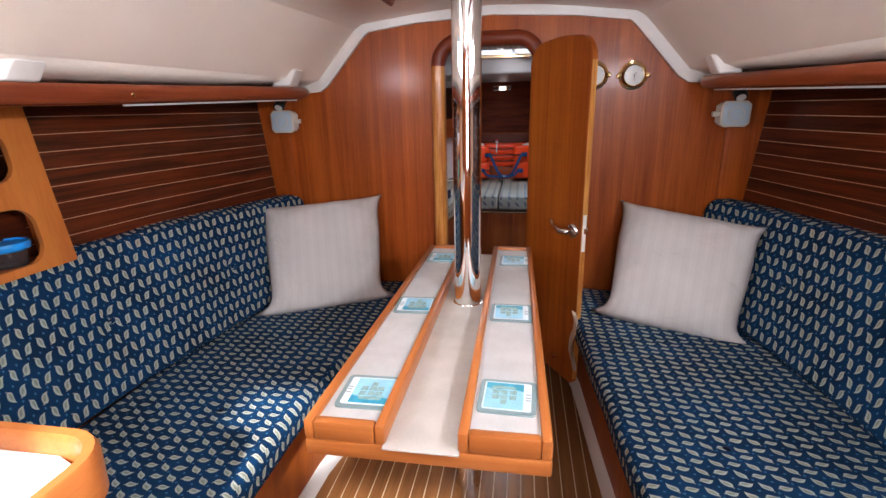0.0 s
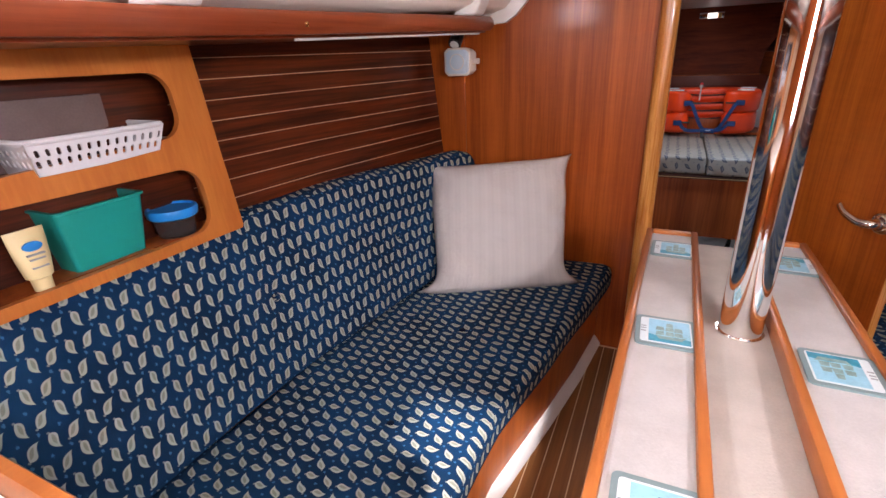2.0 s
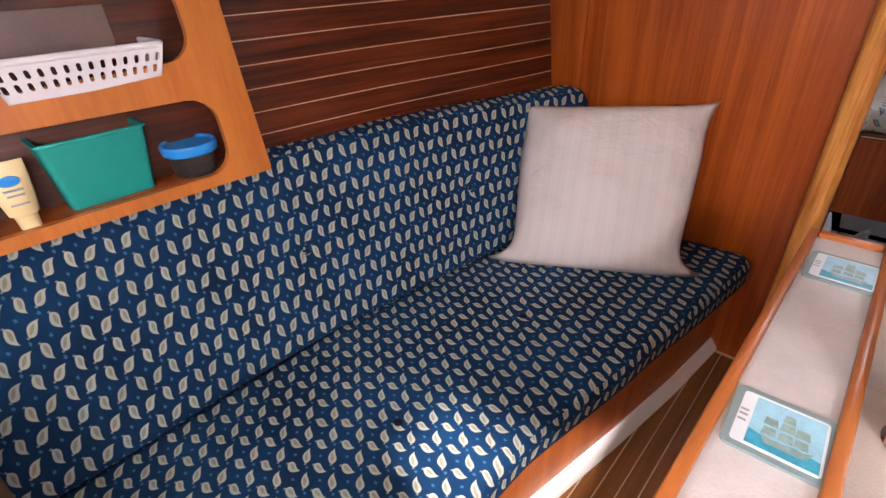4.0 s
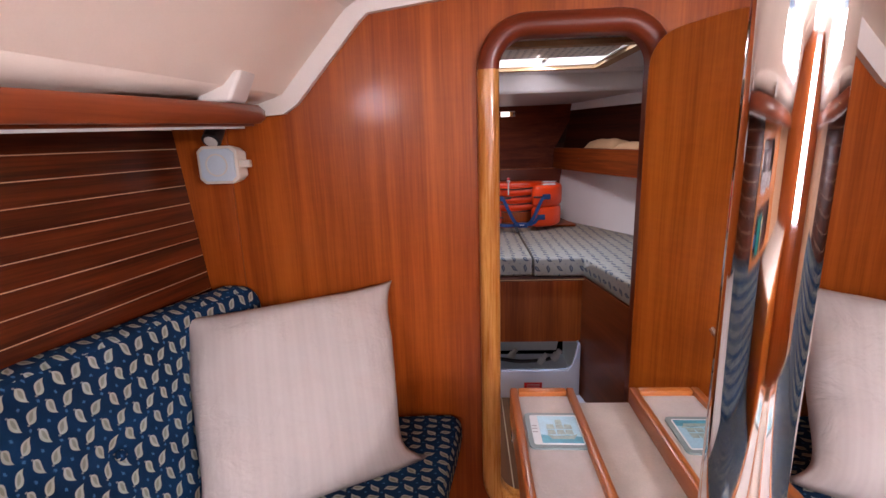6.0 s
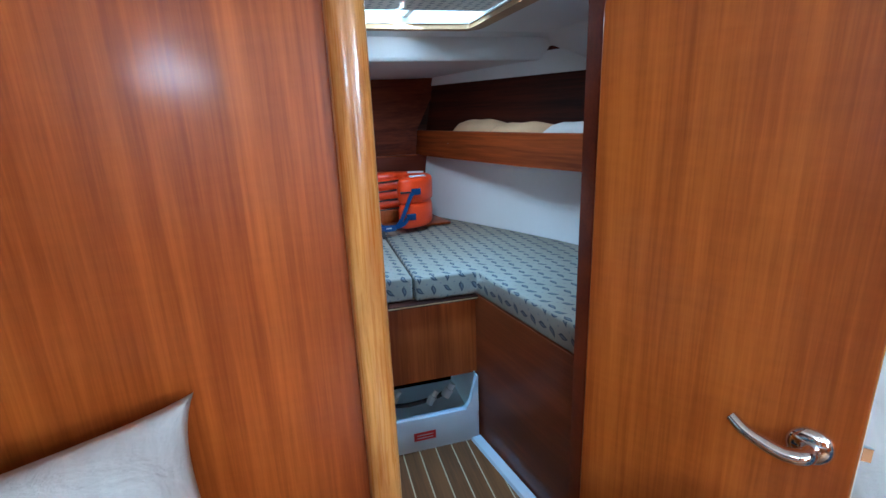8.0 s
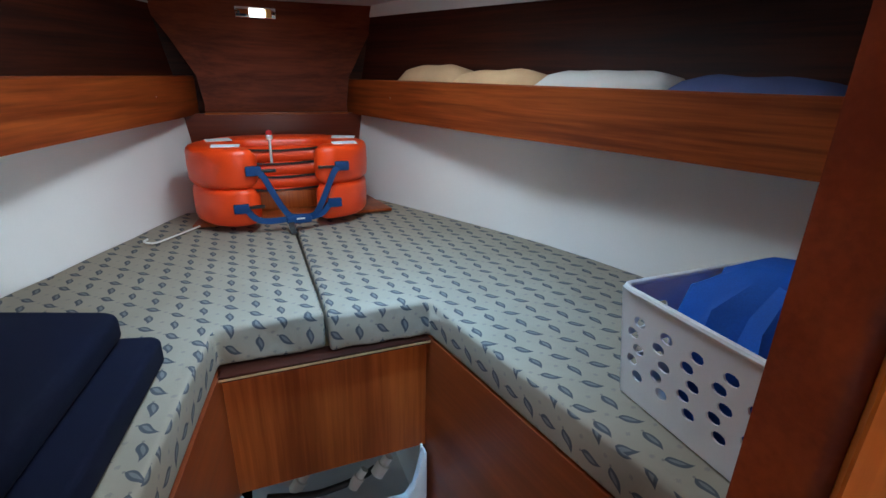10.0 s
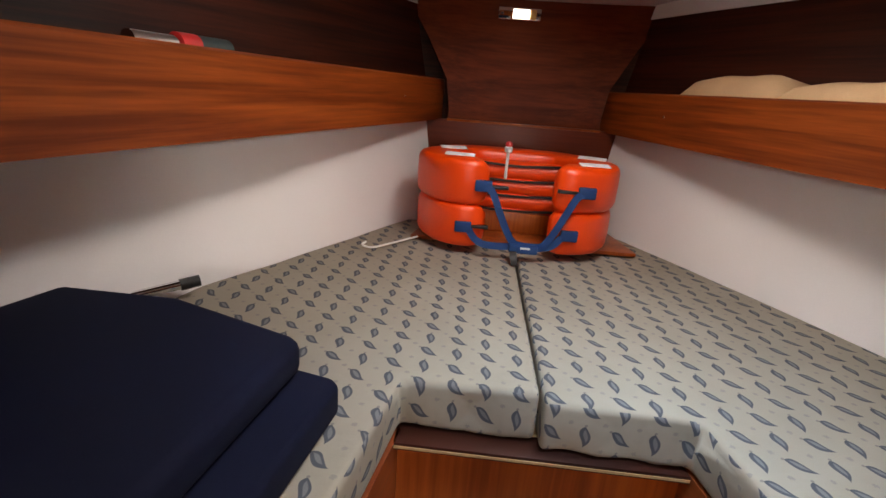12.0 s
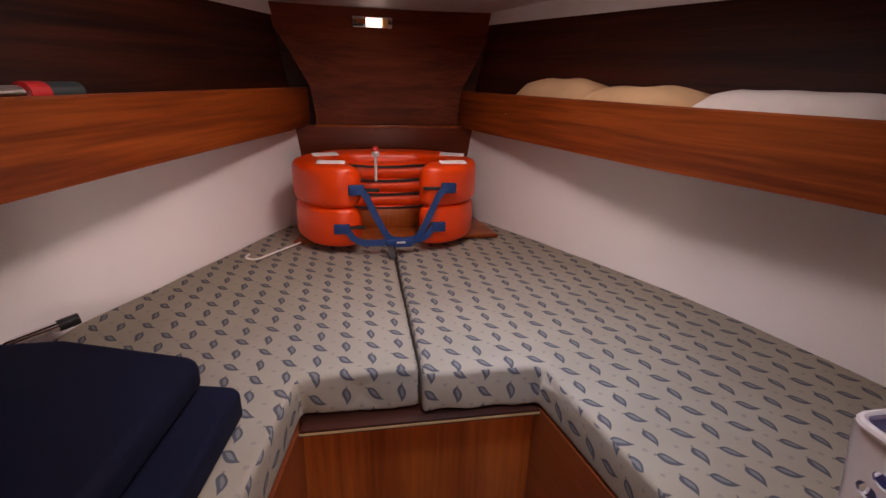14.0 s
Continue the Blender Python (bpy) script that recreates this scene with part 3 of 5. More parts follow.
def cushion(stations, r, dips=(), puff=0.006, fine=0.05, seed=0.0):
    """A soft pad lofted along y through four-sided sections (y, corners), rounded at the ends, dimpled at its buttons."""
    ys = [st[0] for st in stations]
    y0, y1 = min(ys), max(ys)
    n = max(6, int((y1 - y0) / fine))
    keys = [y0 + r * (1 - math.cos(radians(a))) for a in (0, 30, 60, 90)] + [y0 + r + (y1 - y0 - 2 * r) * k / n for k in range(1, n)] + [y1 - r * (1 - math.cos(radians(a))) for a in (90, 60, 30, 0)]
    rings = []
    for y in keys:
        corner = [Vector((ruled(y, [(st[0], st[1][k][0]) for st in stations]), ruled(y, [(st[0], st[1][k][1]) for st in stations]))) for k in range(4)]
        mid = sum(corner, Vector((0, 0))) / 4
        d = min(y - y0, y1 - y, r) / r
        inset = r * (1 - math.sqrt(max(0.0, 1 - (1 - d) ** 2)))
        rq = round_quad(corner, r)
        pts = []
        for k in range(4):
            arc = rq[k * 5:k * 5 + 5]
            nxt = rq[((k + 1) % 4) * 5]
            pts += arc
            m = 8
            pts += [arc[-1].lerp(nxt, j / m) for j in range(1, m)]
        ring = []
        for q in pts:
            v = mid - q
            q = q + v.normalized() * min(inset, v.length * 0.9)
            p = Vector((q.x, y, q.y))
            out = (q - mid).normalized()
            w = noise.noise(p * 3.1 + Vector((seed, 0, 0))) * puff
            for cx, cy, cz, dr in dips:
                dist = (p - Vector((cx, cy, cz))).length
                w -= 0.02 * math.exp(-(dist / dr) ** 2)
            ring.append((p.x + out.x * w, y, p.z + out.y * w))
        rings.append(ring)
    return loft(rings)


def settee(s, name, edge, aft):
    """One side's seat and back cushions, each with buttons, on a plywood base with a pale kick strip."""
    port = s < 0
    y1 = 2.555
    ys = sorted({aft + 0.01, 1.0, 1.4, 1.85, 2.25, y1} if aft < 0.9 else {aft, 1.4, 1.85, 2.25, y1})
    st = []
    for y in ys:
        xf, xb = ruled(y, edge), mx(ruled(y, CREASE) - 0.05, s)
        st.append((y, [(xf, 0.355), (xf, 0.468), (xb, 0.462), (xb, 0.355)]))
    dips = [(-1.0, y, 0.47, 0.035) for y in (1.25, 1.78)] if port else [(0.62, 1.28, 0.47, 0.035), (0.62, 1.95, 0.47, 0.035)]
    seat = part("seat_cushion", cushion(st, 0.038, dips, 0.007, 0.05, s * 3.0), M_NAVYLEAF)
    tagged(seat, "navy settee seat cushion printed with pale leaves", "cushion", "settee cushions")
    st = []
    for y in ys:
        xc, xt = mx(ruled(y, CREASE), s), mx(ruled(y, BACKTOP), s)
        st.append((y, [(xc, 0.462), (xt, 0.975), (xt + s * 0.11, 0.985), (xc + s * 0.14, 0.462)]))
    dips = [(mx(ruled(y, [(a, (c + b) / 2) for (a, c), (_, b) in zip(CREASE, BACKTOP)]), s), y, 0.72, 0.035) for y in (1.36, 1.98)]
    back = part("back_cushion", cushion(st, 0.04, dips, 0.008, 0.05, s * 7.0), M_NAVYLEAF)
    tagged(back, "navy settee back cushion printed with pale leaves", "cushion", "settee cushions")
    for ob, spots in ((seat, [(-1.0 if port else 0.62, y, 0.456) for y in ((1.25, 1.78) if port else (1.28, 1.95))]),):
        for p in spots:
            part("button", lathe([(0.0, 0.006), (0.010, 0.004), (0.014, 0.0), (0.012, -0.006)], p, 12), M_NAVY, ob, "dark covered button")
    for cx, cy, cz, _ in dips:
        turn = Matrix.Rotation(radians(-s * 72), 4, "Y")
        part("button", lathe([(0.0, 0.010), (0.010, 0.007), (0.014, 0.0), (0.012, -0.008)], (cx - s * 0.006, cy, cz), 12, turn), M_NAVYLEAF, back)
    base = thing("settee_base", "varnished plywood settee front with a pale kick strip", "settee base", (ruled(1.8, edge), 1.8, 0), "settee bases")
    ys2 = [aft, 1.2, 1.5, 1.9, 2.25, 2.575]
    rings = [[(ruled(y, edge) + s * 0.065, y, 0.0), (ruled(y, edge) + s * 0.05, y, 0.352), (mx(ruled(y, CREASE) - 0.2, s), y, 0.352), (mx(ruled(y, CREASE) - 0.2, s), y, 0.0)] for y in ys2]
    part("front_panel", loft(rings), M_DOOR, base)
    rings = [[(ruled(y, edge) + s * a, y, z) for a, z in ((0.030, 0.0), (0.030, 0.012), (0.058, 0.052), (0.063, 0.052), (0.063, 0.0))] for y in ys2]
    part("kick_strip", loft(rings), M_TRIM, base, "pale kick strip along the sole")


settee(-1, "port", SEAT_L, 0.58)
settee(1, "starboard", SEAT_R, 0.0)


def pillow(corners, thick, seed, label, push=(0, 0, 0)):
    """A filled square pillow with pointed corners, drawn between four corner points (bottom left, bottom right, top right, top left)."""
    bl, br, tr, tl = [Vector(c) for c in corners]
    n = 36
    nor = ((br - bl).cross(tl - bl)).normalized()
    bm = bmesh.new()
    uv = bm.loops.layers.uv.verify()
    size = (br - bl).length
    grids = []
    for sgn in (1, -1):
        g = {}
        for i in range(n + 1):
            for j in range(n + 1):
                u, v = i / n, j / n
                if sgn < 0 and (i in (0, n) or j in (0, n)):
                    g[i, j] = grids[0][i, j]
                    continue
                # the sides draw in between the corners
                cu, cv = 2 * u - 1, 2 * v - 1
                low = cv < 0
                pin_u = 1 - (0.115 + 0.10 * max(0.0, 0.35 - cv)) * (1 - abs(cv) ** (9 if low else 5)) * abs(cu) ** 1.5
                pin_v = 1 + (0.055 if low else -0.045) * (1 - abs(cu) ** (7 if low else 5)) * abs(cv) ** 1.5
                uu, vv = 0.5 + cu * pin_u / 2, 0.5 + cv * pin_v / 2
                p = bl * (1 - uu) * (1 - vv) + br * uu * (1 - vv) + tr * uu * vv + tl * (1 - uu) * vv
                h = ((1 - cu ** 4) * (1 - cv ** 4)) ** 0.62
                crease = (noise.noise(Vector((cu * 2.2 + seed, cv * 2.2, 0))) * 0.014 + noise.noise(Vector((cu * 5 + seed, cv * 3, 7))) * 0.006) * h
                ang = math.atan2(cv, cu)
                rad = max(abs(cu), abs(cv))
                crease += 0.012 * math.sin(ang * 13 + seed * 3) * max(0, rad - 0.55) * h
                crease += 0.006 * math.sin((cv * 5 + cu * 1.2) + seed) * max(0, 0.2 - cv) * h
                crease += 0.005 * noise.ridged_multi_fractal(Vector((cu * 1.6 + cv * 0.7 + seed, cv * 1.1 - seed, 3.0)), 0.9, 2.0, 2, 0.9, 2.0) * h
                fold = (cu - 0.62) * 0.7 - (cv + 0.45) * 0.7
                crease -= 0.012 * math.exp(-(fold / 0.05) ** 2) * math.exp(-((cu - 0.55) ** 2 + (cv + 0.5) ** 2) / 0.09) * h
                g[i, j] = bm.verts.new(p + nor * (sgn * thick * h * 0.5 + crease * sgn))
        grids.append(g)
        for i in range(n):
            for j in range(n):
                q = [(i, j), (i + 1, j), (i + 1, j + 1), (i, j + 1)]
                try:
                    f = bm.faces.new([g[k] for k in q])
                except ValueError:
                    continue
                for lo, (a, b) in zip(f.loops, q):
                    lo[uv].uv = (a / n * size, b / n * size)
    ob = part("throw_pillow", bm, M_PILLOW, None, "", keep_uv=True)
    return tagged(ob, label, "pillow", "throw pillows")


pillow([(-1.285, 1.972, 0.472), (-0.650, 2.312, 0.474), (-0.772, 2.535, 0.985), (-1.39, 2.31, 0.945)], 0.15, 1.0, "pale grey-beige striped pillow leaning on the settee back and bulkhead")
pillow([(0.350, 2.197, 0.490), (0.985, 1.955, 0.450), (1.045, 2.145, 0.925), (0.515, 2.54, 0.965)], 0.17, 4.0, "pale grey-beige striped pillow leaning in the settee corner")

# ---- saloon: table ----


def table():
    tb = thing("saloon_table", "teak table with two folded raised leaves and woven white insets", "table", (-0.17, 1.43, 0.0))
    x0, x1, y0, y1 = -0.438, 0.075, 0.775, 2.112
    xl, xr = -0.262, -0.112

    def taper(bm):
        for v in bm.verts:
            v.co.x = -0.17 + (v.co.x + 0.17) * (1 - 0.085 * (v.co.y - 0.775) / 1.3)
        return bm
    part("base_board", taper(box(x0, x1, y0, y1, 0.738, 0.776, 0.006)), M_TEAKX, tb)
    part("runner", taper(box(xl - 0.004, xr + 0.004, y0 - 0.012, y1 - 0.005, 0.7765, 0.781, 0.001, 1)), M_TROUGH, tb, "cream woven runner in the trough")
    for a, b in ((x0, xl), (xr, x1)):
        lf = part("leaf", taper(box(a + 0.012, b - 0.012, y0 + 0.012, y1 - 0.012, 0.777, 0.806)), M_TEAK, tb, "raised leaf with teak edging")
        part("inset", taper(box(a + 0.021, b - 0.021, y0 + 0.024, y1 - 0.024, 0.806, 0.8105, 0.001, 1)), M_WEAVE, lf, "white woven inset")
        for u in (a, b - 0.022):
            part("edging", taper(box(u, u + 0.022, y0, y1, 0.777, 0.823, 0.006)), M_TEAK, lf)
        for v in (y0, y1 - 0.024):
            part("edging", taper(box(a + 0.022, b - 0.022, v, v + 0.024, 0.777, 0.8225, 0.006)), M_TEAKX, lf)
    part("bracket", lathe([(0.064, 0.715), (0.072, 0.737), (0.0465, 0.737), (0.0465, 0.66), (0.052, 0.66)], (-0.175, 1.54, 0), 24), M_CHROME, tb, "steel collar under the board")
    part("latch", lathe([(0.016, 0.0), (0.016, 0.006), (0.010, 0.008), (0.0, 0.008)], (-0.414, 2.0, 0.757), 16, Matrix.Rotation(radians(-90), 4, "Y")), M_CHROME, tb)


table()


def mast_post():
    post = thing("compression_post", "polished stainless steel post through the table", "post", (-0.175, 1.54, 0.0))
    part("tube", lathe([(0.046, 0.0), (0.046, 1.918)], (-0.175, 1.54, 0.0), 40), M_CHROME, post)
    part("collar", lathe([(0.0461, 0.7815), (0.051, 0.7815), (0.051, 0.7835), (0.0461, 0.784)], (-0.175, 1.54, 0), 40), M_CHROME, post)


mast_post()


def coasters():
    """Picture coasters: a rim, a printed card with a plain sailing-ship shape, and bars for the small print."""
    co = thing("coaster", "grey-rimmed coaster with a blue sailing ship picture", "coaster", (0, 0, 0), "coasters on the table")
    w = 0.064

    def flat(loop, z0, z1, mat, name, parent, label=""):
        return part(name, plate(loop, [], lambda a, b, d: Vector((a, b, z0 + d)), z1 - z0), mat, parent, label)
    flat(rounded(-w, w, -w, w, 0.012, 4), 0.0, 0.005, M_CARDRIM, "rim", co)
    card = flat(rounded(-w + 0.0105, w - 0.0105, -w + 0.0105, w - 0.0105, 0.006, 3), 0.005, 0.0056, M_CARDWHITE, "card", co, "white picture card")
    pic = (-0.036, 0.050, -0.049, 0.049)
    flat([(pic[0], pic[2]), (pic[1], pic[2]), (pic[1], pic[3]), (pic[0], pic[3])], 0.0056, 0.006, M_CARDSKY, "sky", card)
    flat([(pic[0], pic[2]), (pic[1], pic[2]), (pic[1], -0.028), (0.02, -0.022), (-0.01, -0.027), (pic[0], -0.02)], 0.006, 0.0063, M_CARDSEA, "sea", card)
    flat([(-0.022, -0.02), (-0.014, -0.036), (0.032, -0.036), (0.042, -0.019), (0.03, -0.024), (-0.01, -0.025)], 0.0063, 0.0066, M_CARDSHIP, "hull", card)
    for x, h in ((-0.012, 0.026), (0.008, 0.036), (0.026, 0.026)):
        for z in (-0.02, 0.0, 0.018):
            if z + 0.016 < h + 0.006:
                k = 0.009 - 0.0015 * (z > 0)
                flat([(x - k, z), (x + k, z), (x + k * 0.8, z + 0.016), (x - k * 0.8, z + 0.016)], 0.0063, 0.0066, M_CARDSHIP, "sail", card)
    for y in (-0.012, 0.0, 0.01):
        flat([(-0.052, y), (-0.041, y), (-0.041, y + 0.004), (-0.052, y + 0.004)], 0.0056, 0.006, M_GREYTEXT, "print_bar", card)
    for k, (x, y, a) in enumerate(((-0.336, 1.415, 2), (-0.328, 1.942, -1), (-0.018, 0.927, 178), (-0.02, 1.387, 180), (-0.016, 1.925, 179))):
        copy_thing(co, pose(x, y, 0.8108, 0, 0, a))
    co.matrix_basis = pose(-0.335, 0.907, 0.8108, 0, 0, 1)


coasters()

# ---- saloon: door ----


def door():
    hinge = Vector((0.034, 2.533))
    d = Vector((0.503, -0.864)).normalized()
    nrm = Vector((-d.y, d.x)) * -1
    if nrm.x > 0:
        nrm = -nrm
    th, wd = 0.028, 0.475

    def put(a, b, c):
        p = hinge + d * a + nrm * (c - th)
        return Vector((p.x, p.y, b))
    dr = tagged(new("door_1"), "varnished reddish wooden cabin door standing open", "door", kind="structure")
    out = [(0.0, 0.11), (wd - 0.02, 0.11), (wd, 0.13)]
    out += [(wd - 0.10 + 0.10 * math.cos(radians(t)), 1.625 + 0.10 * math.sin(radians(t))) for t in range(0, 91, 15)]
    out += [(wd * 0.5, 1.735), (0.12, 1.728)]
    out += [(0.10 - 0.10 * math.sin(radians(t)), 1.625 + 0.10 * math.cos(radians(t))) for t in range(15, 91, 15)]
    part("leaf", soften(plate(out, [], put, th), 0.002, 1), M_DOOR, dr)
    part("edge_band", loft([[put(wd + o, z0, c) for o, c in ((0.0, 0.001), (0.0015, 0.001), (0.0015, th - 0.001), (0.0, th - 0.001))] for z0 in (0.14, 0.7, 1.2, 1.62)]), M_ASH, dr, "pale edge band")
    plate_ = part("strike_plate", loft([[put(wd + o, z0, c) for o, c in ((0.001, 0.005), (0.003, 0.005), (0.003, th - 0.005), (0.001, th - 0.005))] for z0 in (0.80, 0.97)]), M_TRIM, dr, "pale latch plate")
    part("latch", loft([[put(wd + o, z0, c) for o, c in ((0.002, 0.009), (0.016, 0.012), (0.016, 0.016), (0.002, 0.019))] for z0 in (0.885, 0.91)]), M_CHROME, plate_)
    for face in (1, -1):
        base = th if face > 0 else 0.0
        c = Vector((wd - 0.062, 0.885))
        turn = Matrix((put(1, 0, 0) - put(0, 0, 0), Vector((0, 0, 1)), (put(0, 0, face) - put(0, 0, 0)))).transposed().to_4x4()
        h = part("handle", lathe([(0.0, 0.015), (0.016, 0.015), (0.028, 0.011), (0.034, 0.005), (0.035, 0.0)], put(c.x, c.y, base), 28, turn), M_CHROME, dr, "chrome lever handle")
        pts = [(0, 0, 0.010), (0, 0, 0.030), (-0.006, 0.0, 0.043), (-0.03, -0.001, 0.049), (-0.06, 0.006, 0.05), (-0.088, 0.016, 0.048), (-0.112, 0.031, 0.042)]
        path = smooth_path([put(c.x + a, c.y + b, base + face * e) for a, b, e in pts], 5)
        part("lever", sweep(path, circle(0.0165, 12, 0.0165), (0.1, 0.2, 1), False, lambda t: 1.0 - 0.4 * t), M_CHROME, h)
    part("hook", loft([[put(0.33 + a, 0.20 + b, th + c) for a, b in circle(r, 10)] for c, r in ((0.0, 0.012), (0.02, 0.011), (0.024, 0.004))]), M_MAHOG, dr, "small wooden door buffer")


door()

# ---- saloon: bulkhead fittings ----


def clock(x, z, name, label, seed):
    c = thing(name, label, name, (x, BULK - 0.001, z), "bulkhead instruments")
    back = Matrix.Rotation(radians(90), 4, "X")
    at = (x, BULK - 0.001, z)
    part("case", lathe([(0.058, 0.0), (0.056, 0.03), (0.050, 0.036), (0.046, 0.034), (0.046, 0.026), (0.0, 0.026)], at, 36, back), M_BRASS, c)
    part("flange", lathe([(0.068, 0.0), (0.068, 0.005), (0.058, 0.008), (0.057, 0.0)], at, 36, back), M_BRASS, c)
    dial = part("dial", lathe([(0.0455, 0.0262), (0.0455, 0.0272), (0.0, 0.0272)], at, 32, back), M_DIAL, c, "pale dial")
    for a, l in ((seed, 0.026), (seed + 130, 0.036)):
        dx, dz = math.sin(radians(a)), math.cos(radians(a))
        px, pz = dz, -dx
        y = BULK - 0.0295
        bm = bmesh.new()
        q = [(x + dx * l, z + dz * l), (x + px * 0.0016, z + pz * 0.0016), (x - dx * 0.006, z - dz * 0.006), (x - px * 0.0016, z - pz * 0.0016)]
        hexa(bm, [(a_, y, b_) for a_, b_ in q] + [(a_, y - 0.0006, b_) for a_, b_ in q])
        part("hand", bm, M_BLACK, dial)
    for k in range(12):
        a = radians(30 * k)
        part("tick", box(x + 0.039 * math.sin(a) - 0.0014, x + 0.039 * math.sin(a) + 0.0014, BULK - 0.0293, BULK - 0.0283, z + 0.039 * math.cos(a) - 0.0014, z + 0.039 * math.cos(a) + 0.0014), M_GREYTEXT, dial)
    for sx in (-1, 1):
        part("hinge_lug", box(x + sx * 0.07 - 0.008, x + sx * 0.07 + 0.008, BULK - 0.022, BULK - 0.002, z - 0.012, z + 0.012, 0.004), M_BRASS, c)


clock(0.528, 1.575, "clock", "round brass ship clock with a pale dial", 40)
clock(0.345, 1.58, "barometer", "round brass ship barometer with a pale dial", 200)


def cabin_lamp(s):
    """A swivelling reading lamp: a bracket, a bevelled box with a frosted lens, a side switch, and a little black spotlight above."""
    cx = mx(-1.305, s)
    y = BULK - 0.016
    c = thing("cabin_lamp", "ivory swivel cabin lamp with a frosted bluish lens", "wall lamp", (cx, y, 1.39), "cabin lamps")
    w, h = 0.066, 0.060
    z = 1.386

    def cut(k, y_, dx=0.0):
        c_ = 0.72
        o = [(1, c_), (c_, 1), (-c_, 1), (-1, c_), (-1, -c_), (-c_, -1), (c_, -1), (1, -c_)]
        return [(cx + dx + a * w * k, y_, z + b * h * k) for a, b in o]
    body = part("housing", soften(loft([cut(0.62, y, -s * 0.02), cut(0.86, y - 0.012, -s * 0.02), cut(1.0, y - 0.042), cut(1.0, y - 0.056)]), 0.004, 2), M_LAMPBODY, c)
    lens = part("lens", loft([cut(0.86, y - 0.055), cut(0.84, y - 0.060), cut(0.74, y - 0.063)]), M_LENS, body, "frosted pale blue lens")
    part("lens_ring", lathe([(0.036, 0.0), (0.036, 0.0015), (0.031, 0.0015), (0.031, 0.0)], (cx, y - 0.0628, z), 24, Matrix.Rotation(radians(90), 4, "X")), M_DIAL, lens)
    part("switch", box(cx - s * (w + 0.014) - 0.018, cx - s * (w + 0.014) + 0.018, y - 0.046, y - 0.022, z - 0.011, z + 0.013, 0.004), M_LAMPBODY, body)
    sp = thing("spotlight", "small black spotlight with a white face", "spotlight", (cx - s * 0.01, y, 1.48), "spotlights")
    tilt = look((0, 0, 0), (0, 1, 0.9)).to_3x3().to_4x4()
    at = (cx + s * 0.012, y - 0.035, 1.478)
    part("body", lathe([(0.016, -0.04), (0.027, -0.036), (0.029, 0.0), (0.029, 0.026), (0.025, 0.028)], at, 22, tilt), M_BLACK, sp)
    part("face", lathe([(0.0205, 0.026), (0.0205, 0.030), (0.014, 0.032), (0.0, 0.032)], at, 22, tilt), M_DIAL, sp, "white face")
    part("mount", box(at[0] - 0.014, at[0] + 0.014, y - 0.03, y, 1.49, 1.515, 0.003), M_BLACK, sp)


cabin_lamp(-1)
cabin_lamp(1)


def grab_rails():
    for s in (-1, 1):
        x = AX + s * 0.395
        g = thing("grab_rail", "red-brown wooden grab rail under the cabin roof", "grab rail", (x, 1.3, 1.88), "grab rails")
        path = smooth_path([(x, 2.12, 1.902), (x, 2.09, 1.87), (x, 2.02, 1.862), (x, 1.4, 1.862), (x, 0.7, 1.862), (x, 0.62, 1.87), (x, 0.6, 1.902)], 5)
        part("bar", sweep(path, circle(0.016, 10, 0.013), (1, 0, 0)), M_MAHOG, g)
        for y in (1.7, 1.1):
            part("stand_off", box(x - 0.012, x + 0.012, y - 0.03, y + 0.03, 1.868, 1.912, 0.004), M_MAHOG, g)


grab_rails()

# ---- saloon: port locker and what it holds ----
LOCK_X = -1.525


def lock_place(a, b, d):
    return Vector((LOCK_X - 0.05 * (b - 0.98) / 0.5 - 0.02 * (1.34 - a) - d, a, b))


def locker():
    lk = thing("open_locker", "teak side locker with two rounded open compartments", "locker", (LOCK_X, 0.9, 0.98))
    out = [(0.15, 0.96), (1.338, 0.96), (1.342, 0.97), (1.335, 1.2), (1.33, 1.475), (0.15, 1.475)]
    holes = [[(a, b - 0.045 * (1.24 - a) * (1.408 - b) / 0.156) for a, b in rounded(0.55, 1.24, 1.250, 1.408, 0.055)],
             [(a, b + 0.015 * (1.25 - a) * (b - 0.988) / 0.177) for a, b in rounded(0.45, 1.25, 0.988, 1.165, 0.06)]]
    part("face_panel", plate(out, holes, lock_place, 0.018), M_LOCKER, lk)
    for z0, nm in ((1.205, "shelf_board"), (0.972, "bottom_board")):
        part(nm, box(LOCK_X - 0.30, LOCK_X - 0.045, 0.16, 1.30, z0, z0 + 0.012), M_PLY, lk)
    part("end_panel", box(LOCK_X - 0.2, LOCK_X - 0.07, 1.312, 1.326, 0.97, 1.46), M_PLY, lk)
    part("back_panel", loft([[(hull_x(y, z) + o, y, z) for o, z in ((0.002, 0.90), (0.007, 0.90), (0.007, 1.50), (0.002, 1.50))] for y in (0.15, 0.6, 1.0, 1.298)]), M_LINING, lk)


locker()


